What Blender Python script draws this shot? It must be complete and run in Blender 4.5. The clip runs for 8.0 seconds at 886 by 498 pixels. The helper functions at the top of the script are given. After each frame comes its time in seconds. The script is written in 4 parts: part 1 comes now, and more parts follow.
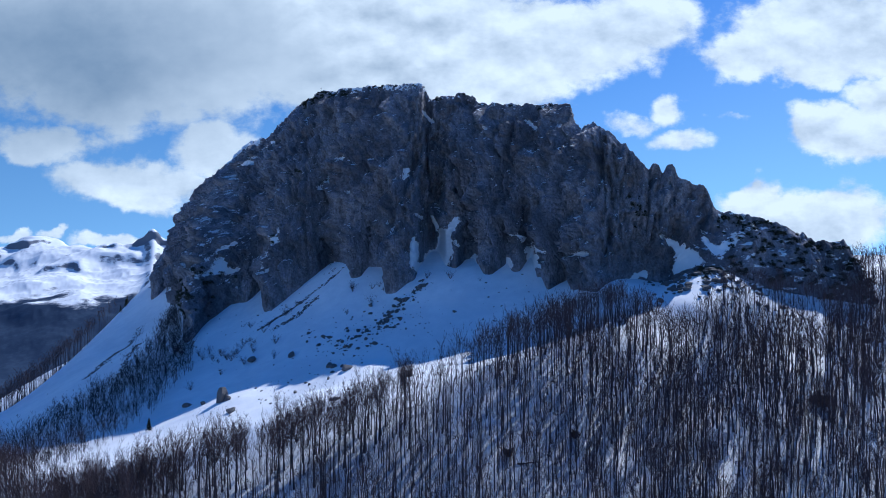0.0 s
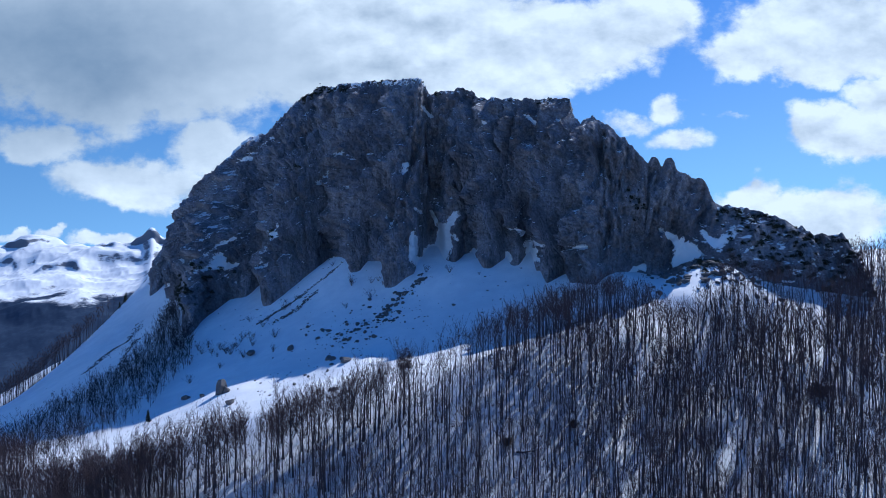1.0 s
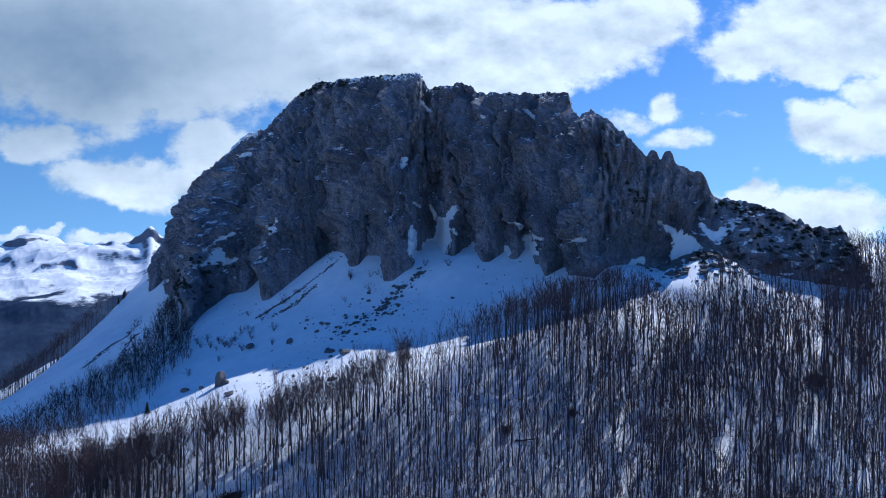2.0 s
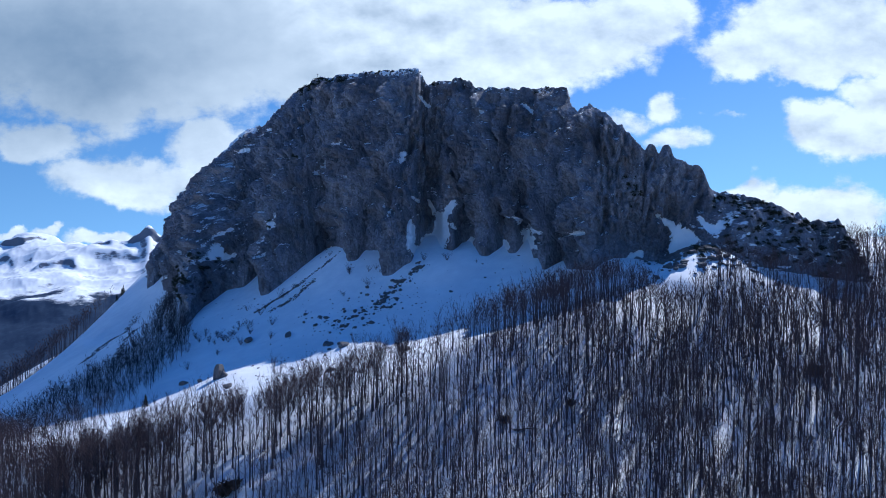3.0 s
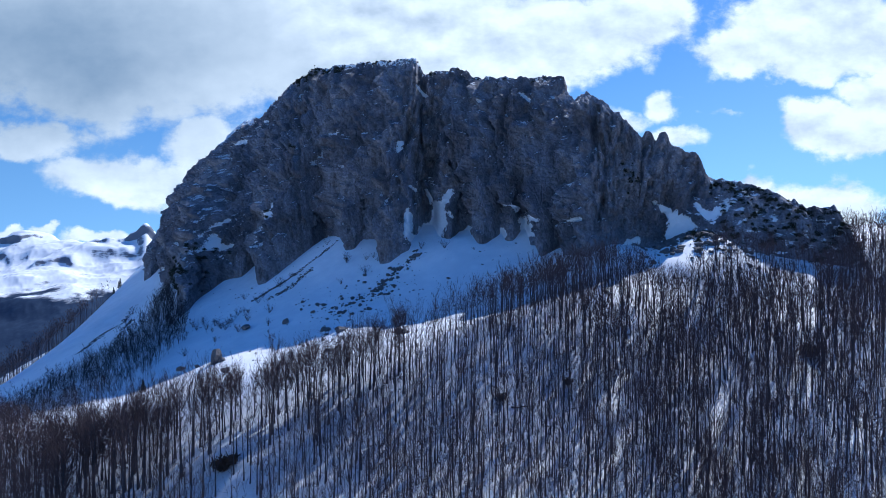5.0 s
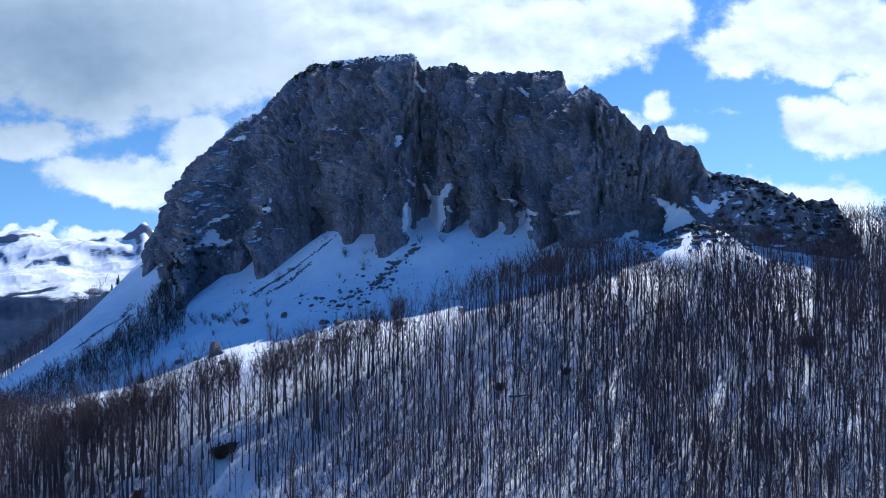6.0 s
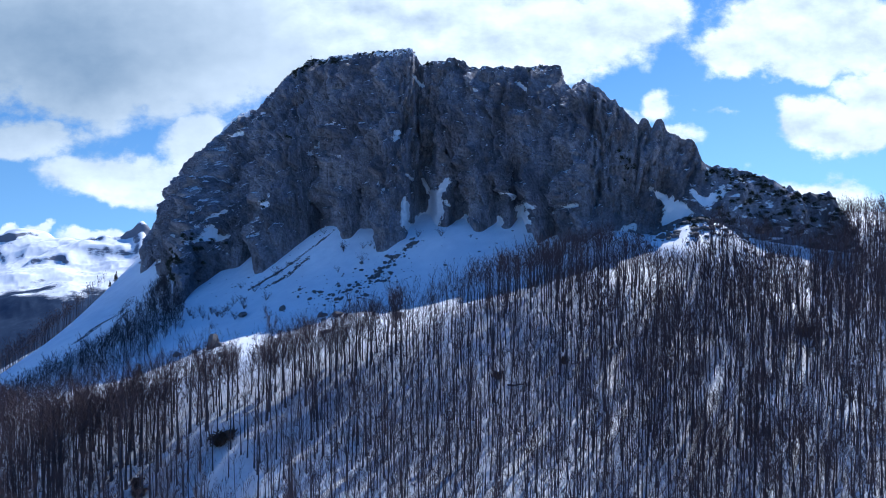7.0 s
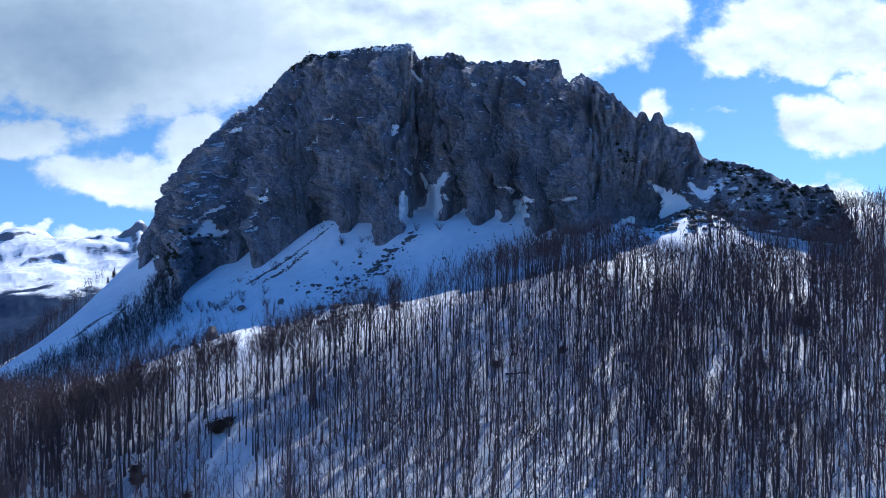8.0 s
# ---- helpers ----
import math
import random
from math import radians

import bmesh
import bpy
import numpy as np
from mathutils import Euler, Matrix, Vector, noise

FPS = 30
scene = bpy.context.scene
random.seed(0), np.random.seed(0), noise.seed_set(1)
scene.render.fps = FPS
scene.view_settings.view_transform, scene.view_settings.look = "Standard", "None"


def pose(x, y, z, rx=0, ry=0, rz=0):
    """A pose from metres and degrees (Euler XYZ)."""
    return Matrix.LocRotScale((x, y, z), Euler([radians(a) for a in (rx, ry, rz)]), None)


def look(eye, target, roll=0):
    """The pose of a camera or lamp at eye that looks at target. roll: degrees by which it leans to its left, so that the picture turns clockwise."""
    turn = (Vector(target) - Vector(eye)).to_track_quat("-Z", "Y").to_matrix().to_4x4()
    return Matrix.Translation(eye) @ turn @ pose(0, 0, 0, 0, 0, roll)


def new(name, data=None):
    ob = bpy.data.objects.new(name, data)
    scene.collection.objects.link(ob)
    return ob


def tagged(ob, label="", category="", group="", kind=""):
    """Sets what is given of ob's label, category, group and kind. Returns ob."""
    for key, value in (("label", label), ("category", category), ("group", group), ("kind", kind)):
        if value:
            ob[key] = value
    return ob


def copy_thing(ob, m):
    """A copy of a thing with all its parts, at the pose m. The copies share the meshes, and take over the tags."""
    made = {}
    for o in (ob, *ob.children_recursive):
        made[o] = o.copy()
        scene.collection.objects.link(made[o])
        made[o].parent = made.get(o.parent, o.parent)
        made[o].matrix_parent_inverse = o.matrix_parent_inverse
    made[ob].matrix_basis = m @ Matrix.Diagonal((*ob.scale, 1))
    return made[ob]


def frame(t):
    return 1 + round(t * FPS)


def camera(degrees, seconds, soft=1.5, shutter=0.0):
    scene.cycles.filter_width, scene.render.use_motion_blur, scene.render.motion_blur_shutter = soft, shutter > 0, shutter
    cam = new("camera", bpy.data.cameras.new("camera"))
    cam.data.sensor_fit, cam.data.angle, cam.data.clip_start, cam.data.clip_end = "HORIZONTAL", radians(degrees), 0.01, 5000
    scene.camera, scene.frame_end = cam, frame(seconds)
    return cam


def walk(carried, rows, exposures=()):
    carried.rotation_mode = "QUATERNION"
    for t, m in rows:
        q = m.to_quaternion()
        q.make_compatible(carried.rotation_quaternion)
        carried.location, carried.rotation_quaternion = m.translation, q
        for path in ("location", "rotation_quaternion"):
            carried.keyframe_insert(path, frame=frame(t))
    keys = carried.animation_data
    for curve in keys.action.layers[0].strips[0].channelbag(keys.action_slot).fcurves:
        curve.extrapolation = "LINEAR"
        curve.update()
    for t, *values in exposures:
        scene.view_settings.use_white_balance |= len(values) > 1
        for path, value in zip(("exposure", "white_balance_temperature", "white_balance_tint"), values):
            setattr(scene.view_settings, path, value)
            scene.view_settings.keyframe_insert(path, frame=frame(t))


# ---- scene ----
cam = camera(71.9, 8.0, soft=0.8)
METRES, EYE, TILT, LEAN, TURN = 20.0, 50.0, 0.0, 0.0, 0.0
ROWS = [
    (0.0, 0.0, 0.0, 0.0, -0.0, 0.0, -0.0),
    (0.5, -0.0012, -0.0005, -0.063, -0.04, -0.04, -0.02),
    (1.0, -0.0021, -0.0037, -0.1259, -0.09, -0.07, -0.02),
    (1.5, -0.0021, -0.0089, -0.1913, -0.13, -0.11, -0.01),
    (3.0, 0.0009, -0.018, -0.3772, -0.31, -0.2, 0.01),
    (3.5, 0.0004, -0.0204, -0.4381, -0.36, -0.23, 0.02),
    (4.0, 0.0004, -0.0233, -0.499, -0.43, -0.28, 0.02),
    (4.5, 0.0009, -0.0286, -0.5616, -0.49, -0.32, 0.03),
    (6.0, 0.0033, -0.039, -0.7466, -0.69, -0.41, 0.06),
    (6.5, 0.0033, -0.0438, -0.8086, -0.76, -0.46, 0.08),
    (7.0, 0.0046, -0.0471, -0.8709, -0.84, -0.49, 0.09),
    (7.5, 0.0055, -0.0505, -0.9344, -0.91, -0.52, 0.1),
    (8.0, 0.004, -0.054, -0.9982, -0.99, -0.56, 0.11),
]
walk(cam, [(t, pose(0, 0, EYE, TILT, LEAN, TURN) @ pose(METRES * x, METRES * y, METRES * z, 90 + pitch, roll, yaw)) for t, x, y, z, yaw, pitch, roll in ROWS],
     exposures=[(0.0, -0.07, 5420.0, 10.0), (8.0, 0.28, 5600.0, 10.0)])

# ---- light and sky ----
SUN_AZ, SUN_EL = 36.0, 43.2      # degrees to the right of the way ahead, degrees above the horizon
EXPOSURE = 0.0
scene.view_settings.exposure = EXPOSURE

sun = new("sun", bpy.data.lights.new("sun", "SUN"))
sun.data.energy, sun.data.angle, sun.data.color = 4.2, radians(0.53), (1.0, 0.95, 0.88)
toward_sun = Vector((math.sin(radians(SUN_AZ)) * math.cos(radians(SUN_EL)), math.cos(radians(SUN_AZ)) * math.cos(radians(SUN_EL)), math.sin(radians(SUN_EL))))
sun.matrix_world = look(toward_sun * 900, (0, 0, 0))


class Nodes:
    """A short way to write node trees."""

    def __init__(self, tree):
        self.tree = tree
        tree.nodes.clear()

    def add(self, kind, ins=None, **props):
        n = self.tree.nodes.new(kind)
        for k, v in props.items():
            setattr(n, k, v)
        for k, v in (ins or {}).items():
            self.plug(v, n.inputs[k])
        return n

    def plug(self, v, socket):
        if isinstance(v, bpy.types.NodeSocket):
            self.tree.links.new(v, socket)
        elif isinstance(v, bpy.types.Node):
            self.tree.links.new(v.outputs[0], socket)
        else:
            socket.default_value = v

    def math(self, op, a, b=0.0, c=None, clamp=False):
        ins = {0: a, 1: b}
        if c is not None:
            ins[2] = c
        return self.add("ShaderNodeMath", ins, operation=op, use_clamp=clamp).outputs[0]

    def ramp(self, v, lo, hi, to_lo=0.0, to_hi=1.0, smooth=True):
        return self.add("ShaderNodeMapRange", {0: v, 1: lo, 2: hi, 3: to_lo, 4: to_hi}, interpolation_type="SMOOTHSTEP" if smooth else "LINEAR").outputs[0]

    def noise(self, vec, scale, detail=4.0, rough=0.55, distortion=0.0):
        return self.add("ShaderNodeTexNoise", {"Vector": vec, "Scale": scale, "Detail": detail, "Roughness": rough, "Distortion": distortion}).outputs[0]

    def mix(self, f, a, b):
        n = self.add("ShaderNodeMix", {0: f}, data_type="RGBA")
        self.plug(a, n.inputs[6]), self.plug(b, n.inputs[7])
        return n.outputs[2]

    def vec(self, op, a, b=None, scale=None):
        n = self.add("ShaderNodeVectorMath", {0: a}, operation=op)
        if b is not None:
            self.plug(b, n.inputs[1])
        if scale is not None:
            self.plug(scale, n.inputs["Scale"])
        return n


# Banks of cloud: azimuth and elevation as tangents from straight ahead, half width, half height, weight
CLOUD_BANKS = [
    (-0.494, 0.362, 0.448, 0.193, 1.7), (-0.078, 0.325, 0.336, 0.163, 1.7), (0.200, 0.343, 0.219, 0.097, 1.35), (0.320, 0.376, 0.112, 0.081, 1),
    (-0.651, 0.179, 0.122, 0.043, 1), (-0.517, 0.114, 0.163, 0.053, 1.05), (-0.383, 0.166, 0.097, 0.061, 1), (-0.702, 0.029, 0.051, 0.011, 0.85),
    (-0.637, 0.029, 0.035, 0.011, 0.8), (-0.540, 0.014, 0.086, 0.017, 0.95), (0.635, 0.343, 0.193, 0.097, 1.5), (0.505, 0.311, 0.102, 0.049, 1.05),
    (0.607, 0.283, 0.097, 0.039, 0.95), (0.672, 0.188, 0.127, 0.061, 1.35), (0.727, 0.241, 0.102, 0.071, 1.2), (0.598, 0.045, 0.173, 0.071, 1.35),
    (0.514, 0.082, 0.081, 0.041, 1.05), (0.306, 0.209, 0.067, 0.031, 0.78), (0.376, 0.225, 0.045, 0.035, 0.8), (0.380, 0.175, 0.081, 0.027, 0.72),
    (0.470, 0.208, 0.049, 0.015, 0.66),
]


def make_sky():
    world = bpy.data.worlds.new("sky")
    scene.world = world
    world.use_nodes = True
    n = Nodes(world.node_tree)
    out = n.add("ShaderNodeOutputWorld")
    way = n.add("ShaderNodeTexCoord").outputs["Generated"]
    lifted = n.vec("NORMALIZE", n.vec("ADD", way, (0.0, 0.0, 0.20)).outputs[0]).outputs[0]
    sky = n.add("ShaderNodeTexSky", {"Vector": lifted}, sky_type="NISHITA", sun_disc=False, sun_elevation=radians(SUN_EL), sun_rotation=radians(SUN_AZ), altitude=1600.0, air_density=1.0, dust_density=0.3, ozone_density=3.0)
    split = n.add("ShaderNodeSeparateXYZ", {0: way})
    ahead = n.math("MAXIMUM", split.outputs[1], 0.02)
    flat = n.add("ShaderNodeCombineXYZ", {0: n.math("DIVIDE", split.outputs[0], ahead), 1: n.math("DIVIDE", split.outputs[2], ahead), 2: 0.0}).outputs[0]
    warp = n.add("ShaderNodeTexNoise", {"Vector": flat, "Scale": 6.0, "Detail": 5.0, "Roughness": 0.5})
    bent = n.vec("ADD", flat, n.vec("SCALE", n.vec("SUBTRACT", warp.outputs[1], (0.5, 0.5, 0.5)), scale=0.075)).outputs[0]
    curl = n.add("ShaderNodeTexNoise", {"Vector": flat, "Scale": 24.0, "Detail": 4.0, "Roughness": 0.55})
    bent = n.vec("ADD", bent, n.vec("SCALE", n.vec("SUBTRACT", curl.outputs[1], (0.5, 0.5, 0.5)), scale=0.035)).outputs[0]
    bank = 0.0
    for u, w, a, b, weight in CLOUD_BANKS:
        spot = n.add("ShaderNodeMapping", {0: bent, 1: (u, w, 0.0), 3: (a, b, 1.0)}, vector_type="TEXTURE").outputs[0]
        hill = n.ramp(n.vec("LENGTH", spot).outputs["Value"], 1.25, 0.2, 0.0, weight)
        bank = n.math("MAXIMUM", bank, hill) if not isinstance(bank, float) else hill
    stretched = n.add("ShaderNodeMapping", {0: flat, 3: (1.0, 1.5, 1.0)}).outputs[0]
    puff = n.noise(stretched, 8.0, 10.0, 0.61, 0.0)
    high = n.add("ShaderNodeMapping", {0: flat, 1: (0.01, 0.035, 0.0), 3: (1.0, 1.5, 1.0)}).outputs[0]
    puff_up = n.noise(high, 8.0, 4.0, 0.5, 0.0)
    wide = n.noise(n.vec("MULTIPLY", way, (2.2, 2.2, 4.0)).outputs[0], 1.0, 7.0, 0.55)
    front = n.ramp(split.outputs[1], 0.25, 0.5)
    density = n.math("ADD", n.math("MULTIPLY", bank, front), n.math("MULTIPLY", n.math("SUBTRACT", puff, 0.5), 1.9))
    behind = n.math("MULTIPLY", n.ramp(wide, 0.5, 0.62), n.math("SUBTRACT", 1.0, front))
    cover = n.math("MAXIMUM", n.math("MULTIPLY", n.ramp(density, 0.28, 0.76), front), n.math("MULTIPLY", behind, 0.08), clamp=True)
    # thick banks have grey undersides, thin edges are white
    gloom = n.add("ShaderNodeMapping", {0: bent, 1: (-0.70, 0.30, 0.0), 3: (0.62, 0.24, 1.0)}, vector_type="TEXTURE").outputs[0]
    gloom = n.ramp(n.vec("LENGTH", gloom).outputs["Value"], 1.2, 0.1)
    relief = n.math("MULTIPLY", n.math("SUBTRACT", puff, puff_up), n.ramp(gloom, 0.05, 0.5, 1.7, 0.45))
    lit = n.math("SUBTRACT", n.math("ADD", n.math("SUBTRACT", 0.86, n.math("MULTIPLY", n.ramp(density, 0.8, 2.0), 0.16)), relief), n.math("MULTIPLY", gloom, 0.67), clamp=True)
    cloud = n.mix(lit, (0.20, 0.29, 0.40, 1), (0.90, 0.97, 1.0, 1))
    height = n.add("ShaderNodeSeparateXYZ", {0: way}).outputs[2]
    tone = n.mix(n.ramp(height, 0.05, 0.55), (1.10, 1.10, 1.0, 1), (0.62, 0.80, 1.05, 1))
    deep = n.add("ShaderNodeHueSaturation", {"Saturation": 1.14, "Color": n.vec("MULTIPLY", sky.outputs[0], tone).outputs[0]})
    base = n.add("ShaderNodeBackground", {0: deep.outputs[0], 1: 0.138})
    veil = n.add("ShaderNodeBackground", {0: cloud, 1: 1.0})
    n.plug(n.add("ShaderNodeMixShader", {0: cover, 1: base.outputs[0], 2: veil.outputs[0]}), out.inputs[0])


make_sky()


# ---- materials ----
def material(name):
    m = bpy.data.materials.new(name)
    m.use_nodes = True
    n = Nodes(m.node_tree)
    out = n.add("ShaderNodeOutputMaterial")
    return m, n, out


def finish(n, out, color, rough, height=None, strength=0.5, distance=0.2, spec=0.3):
    ins = {"Base Color": color, "Roughness": rough, "Specular IOR Level": spec}
    if height is not None:
        ins["Normal"] = n.add("ShaderNodeBump", {"Height": height, "Strength": strength, "Distance": distance}).outputs[0]
    n.plug(n.add("ShaderNodeBsdfPrincipled", ins), out.inputs[0])


def make_snow():
    m, n, out = material("snow")
    at = n.add("ShaderNodeNewGeometry").outputs["Position"]
    wide = n.noise(at, 0.03, 5.0)
    drift = n.noise(n.vec("MULTIPLY", at, (0.16, 0.08, 0.1)).outputs[0], 1.0, 6.0, 0.6)
    grain = n.noise(at, 3.0, 4.0)
    color = n.mix(n.ramp(n.math("ADD", n.math("MULTIPLY", wide, 0.6), n.math("MULTIPLY", n.noise(at, 0.16, 6.0, 0.6), 0.4)), 0.38, 0.62), (0.80, 0.825, 0.86, 1), (0.91, 0.925, 0.945, 1))
    color = n.mix(n.ramp(n.noise(at, 0.35, 8.0, 0.7), 0.66, 0.76), color, (0.50, 0.46, 0.42, 1))
    # brown litter specks under the trees, also darkening the snow for twig shade
    wood_floor_dark = n.add("ShaderNodeAttribute", attribute_name="litter_shade").outputs["Fac"]
    crumbs = n.math("MULTIPLY", n.ramp(n.noise(at, 0.9, 8.0, 0.75), 0.40, 0.62), n.ramp(n.noise(at, 0.08, 4.0), 0.3, 0.6, 0.35, 1.0))
    color = n.mix(n.math("MULTIPLY", wood_floor_dark, n.math("MULTIPLY", crumbs, 0.25)), color, (0.26, 0.23, 0.215, 1))
    finish(n, out, color, 0.65, n.math("ADD", n.math("MULTIPLY", drift, 1.0), n.math("MULTIPLY", grain, 0.06)), 0.35, 0.7)
    return m


def make_rock():
    """Grey limestone with brown stains, dark streaks that add painted relief shade, and snow lying where it is flat
    enough.
    """
    m, n, out = material("limestone")
    geo = n.add("ShaderNodeNewGeometry")
    at = geo.outputs["Position"]
    tall = n.vec("MULTIPLY", at, (1.0, 1.0, 0.16)).outputs[0]
    wide = n.noise(at, 0.035, 5.0, 0.6)
    streak = n.noise(tall, 0.22, 7.0, 0.65, 0.6)
    fine = n.noise(at, 0.9, 8.0, 0.68)
    crack = n.add("ShaderNodeTexVoronoi", {"Vector": n.vec("MULTIPLY", at, (0.30, 0.30, 0.11)).outputs[0], "Scale": 0.6}, feature="DISTANCE_TO_EDGE").outputs[0]
    # wide tone and upright streaks paint in some light and dark of the relief
    color = n.mix(n.ramp(wide, 0.35, 0.65), (0.178, 0.176, 0.200, 1), (0.370, 0.364, 0.400, 1))
    color = n.mix(n.math("MULTIPLY", n.ramp(streak, 0.46, 0.68), 0.6), color, (0.08, 0.072, 0.07, 1))
    color = n.mix(n.math("MULTIPLY", n.ramp(n.noise(tall, 0.09, 4.0), 0.56, 0.72), 0.25), color, (0.28, 0.18, 0.12, 1))
    color = n.mix(n.ramp(fine, 0.3, 0.75), n.vec("SCALE", color, scale=0.62).outputs[0], n.vec("SCALE", color, scale=1.25).outputs[0])
    up = n.add("ShaderNodeSeparateXYZ", {0: geo.outputs["Normal"]}).outputs[2]
    patch = n.noise(at, 0.12, 6.0, 0.65)
    crumb = n.noise(at, 1.1, 5.0, 0.6)
    hold = n.math("ADD", n.math("ADD", up, n.math("MULTIPLY", n.math("SUBTRACT", patch, 0.5), 1.1)), n.math("MULTIPLY", n.math("SUBTRACT", crumb, 0.5), 0.7))
    lying = n.add("ShaderNodeAttribute", attribute_name="snow_cover").outputs["Fac"]
    snow = n.math("MAXIMUM", n.ramp(hold, 0.89, 0.95), n.ramp(n.math("ADD", lying, n.math("ADD", n.math("MULTIPLY", n.math("SUBTRACT", crumb, 0.5), 1.5), n.math("MULTIPLY", n.math("SUBTRACT", patch, 0.5), 1.0))), 0.46, 0.56))
    grit = n.noise(at, 3.2, 6.0, 0.7)
    color = n.mix(n.math("MULTIPLY", n.ramp(grit, 0.5, 0.7), 0.45), color, n.vec("SCALE", color, scale=0.45).outputs[0])
    color = n.mix(snow, color, (0.84, 0.86, 0.88, 1))
    height = n.math("ADD", n.math("ADD", n.math("MULTIPLY", fine, 0.9), n.math("MULTIPLY", streak, 1.2)), n.math("MULTIPLY", n.ramp(crack, 0.0, 0.06), 0.25))
    height = n.math("MULTIPLY", height, n.math("SUBTRACT", 1.0, n.math("MULTIPLY", snow, 0.85)))
    finish(n, out, color, 0.9, height, 0.9, 1.3, 0.2)
    return m


def make_far():
    """Far range: snow above the tree line, bare rock on steep ground, wood below tinted blue as through haze."""
    m, n, out = material("hazy_mountainside")
    geo = n.add("ShaderNodeNewGeometry")
    at = geo.outputs["Position"]
    parts = n.add("ShaderNodeSeparateXYZ", {0: at})
    up = n.add("ShaderNodeSeparateXYZ", {0: geo.outputs["Normal"]}).outputs[2]
    wide = n.noise(at, 0.004, 7.0, 0.6)
    fine = n.noise(n.vec("MULTIPLY", at, (1, 1, 3)).outputs[0], 0.012, 8.0, 0.7)
    level = n.math("ADD", parts.outputs[2], n.math("MULTIPLY", n.math("SUBTRACT", wide, 0.5), 190.0))
    level = n.math("ADD", level, n.math("MULTIPLY", n.math("SUBTRACT", fine, 0.5), 70.0))
    white = n.ramp(level, -190.0, -164.0)
    bare = n.ramp(n.math("ADD", up, n.math("MULTIPLY", n.math("SUBTRACT", fine, 0.5), 0.5)), 0.76, 0.66)
    # the blue haze of distance is mixed into the wood's base colour
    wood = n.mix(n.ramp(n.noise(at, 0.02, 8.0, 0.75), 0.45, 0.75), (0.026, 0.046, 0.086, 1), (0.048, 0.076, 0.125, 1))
    spots = n.ramp(n.noise(n.vec("MULTIPLY", at, (1.0, 0.5, 3.0)).outputs[0], 0.012, 10.0, 0.74), 0.62, 0.67)
    bare = n.math("MAXIMUM", bare, n.math("MULTIPLY", spots, 0.6))
    high = n.mix(bare, (0.86, 0.88, 0.90, 1), (0.17, 0.185, 0.22, 1))
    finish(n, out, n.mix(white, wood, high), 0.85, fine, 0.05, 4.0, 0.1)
    return m


def make_bark(name, dark, light):
    m, n, out = material(name)
    at = n.add("ShaderNodeNewGeometry").outputs["Position"]
    odd = n.add("ShaderNodeObjectInfo").outputs["Random"]
    isle = n.add("ShaderNodeNewGeometry").outputs["Random Per Island"]
    f = n.math("ADD", n.math("MULTIPLY", n.noise(n.vec("MULTIPLY", at, (6, 6, 1.5)).outputs[0], 1.0, 5.0), 0.7), n.math("MULTIPLY", n.math("ADD", odd, isle), 0.22), clamp=True)
    finish(n, out, n.mix(f, dark, light), 0.85, f, 0.4, 0.05, 0.2)
    return m


SNOW, ROCK, FAR = make_snow(), make_rock(), make_far()
# bark and twigs carry some violet-blue of the haze in their colours
BARK = make_bark("hazy_beech_bark", (0.034, 0.033, 0.044, 1), (0.098, 0.092, 0.108, 1))
# darker copy of the bark, with the gully's shade put into its colour
SHADED_BARK = make_bark("shaded_beech_bark", (0.026, 0.024, 0.030, 1), (0.066, 0.058, 0.066, 1))
TWIG = make_bark("beech_twigs", (0.052, 0.037, 0.041, 1), (0.118, 0.086, 0.090, 1))
NEEDLE = make_bark("pine_needles", (0.02, 0.024, 0.018, 1), (0.055, 0.06, 0.042, 1))


# ---- noise, grids ----
_rng = np.random.default_rng(7)
_PERM = np.tile(_rng.permutation(256), 3)
_GRAD = _rng.normal(size=(256, 3))
_GRAD /= np.linalg.norm(_GRAD, axis=1)[:, None]


def perlin(x, y, z=0.0, seed=0):
    """Gradient noise of arrays, about -0.7 to 0.7."""
    x, y, z = np.broadcast_arrays(np.asarray(x, float) + seed * 17.13, np.asarray(y, float) + seed * 5.71, np.asarray(z, float) + seed * 9.37)
    xi, yi, zi = np.floor(x).astype(int), np.floor(y).astype(int), np.floor(z).astype(int)
    xf, yf, zf = x - xi, y - yi, z - zi
    u, v, w = (f * f * f * (f * (f * 6 - 15) + 10) for f in (xf, yf, zf))
    total = 0.0
    for i in (0, 1):
        for j in (0, 1):
            for k in (0, 1):
                g = _GRAD[_PERM[_PERM[_PERM[(xi + i) & 255] + ((yi + j) & 255)] + ((zi + k) & 255)]]
                dot = g[..., 0] * (xf - i) + g[..., 1] * (yf - j) + g[..., 2] * (zf - k)
                total = total + dot * (u if i else 1 - u) * (v if j else 1 - v) * (w if k else 1 - w)
    return total


def fbm(x, y, z=0.0, octaves=4, seed=0, gain=0.5):
    total, amp, f = 0.0, 1.0, 1.0
    for o in range(octaves):
        total = total + amp * perlin(np.asarray(x) * f, np.asarray(y) * f, np.asarray(z) * f, seed + o)
        amp, f = amp * gain, f * 2.03
    return total


def ridged(x, y, z=0.0, octaves=3, seed=0, gain=0.5):
    """Sharp crests, 0 to about 1."""
    total, amp, f, top = 0.0, 1.0, 1.0, 0.0
    for o in range(octaves):
        total = total + amp * (1 - np.minimum(1, 2.2 * np.abs(perlin(np.asarray(x) * f, np.asarray(y) * f, np.asarray(z) * f, seed + o))))
        top, amp, f = top + amp, amp * gain, f * 2.07
    return total / top


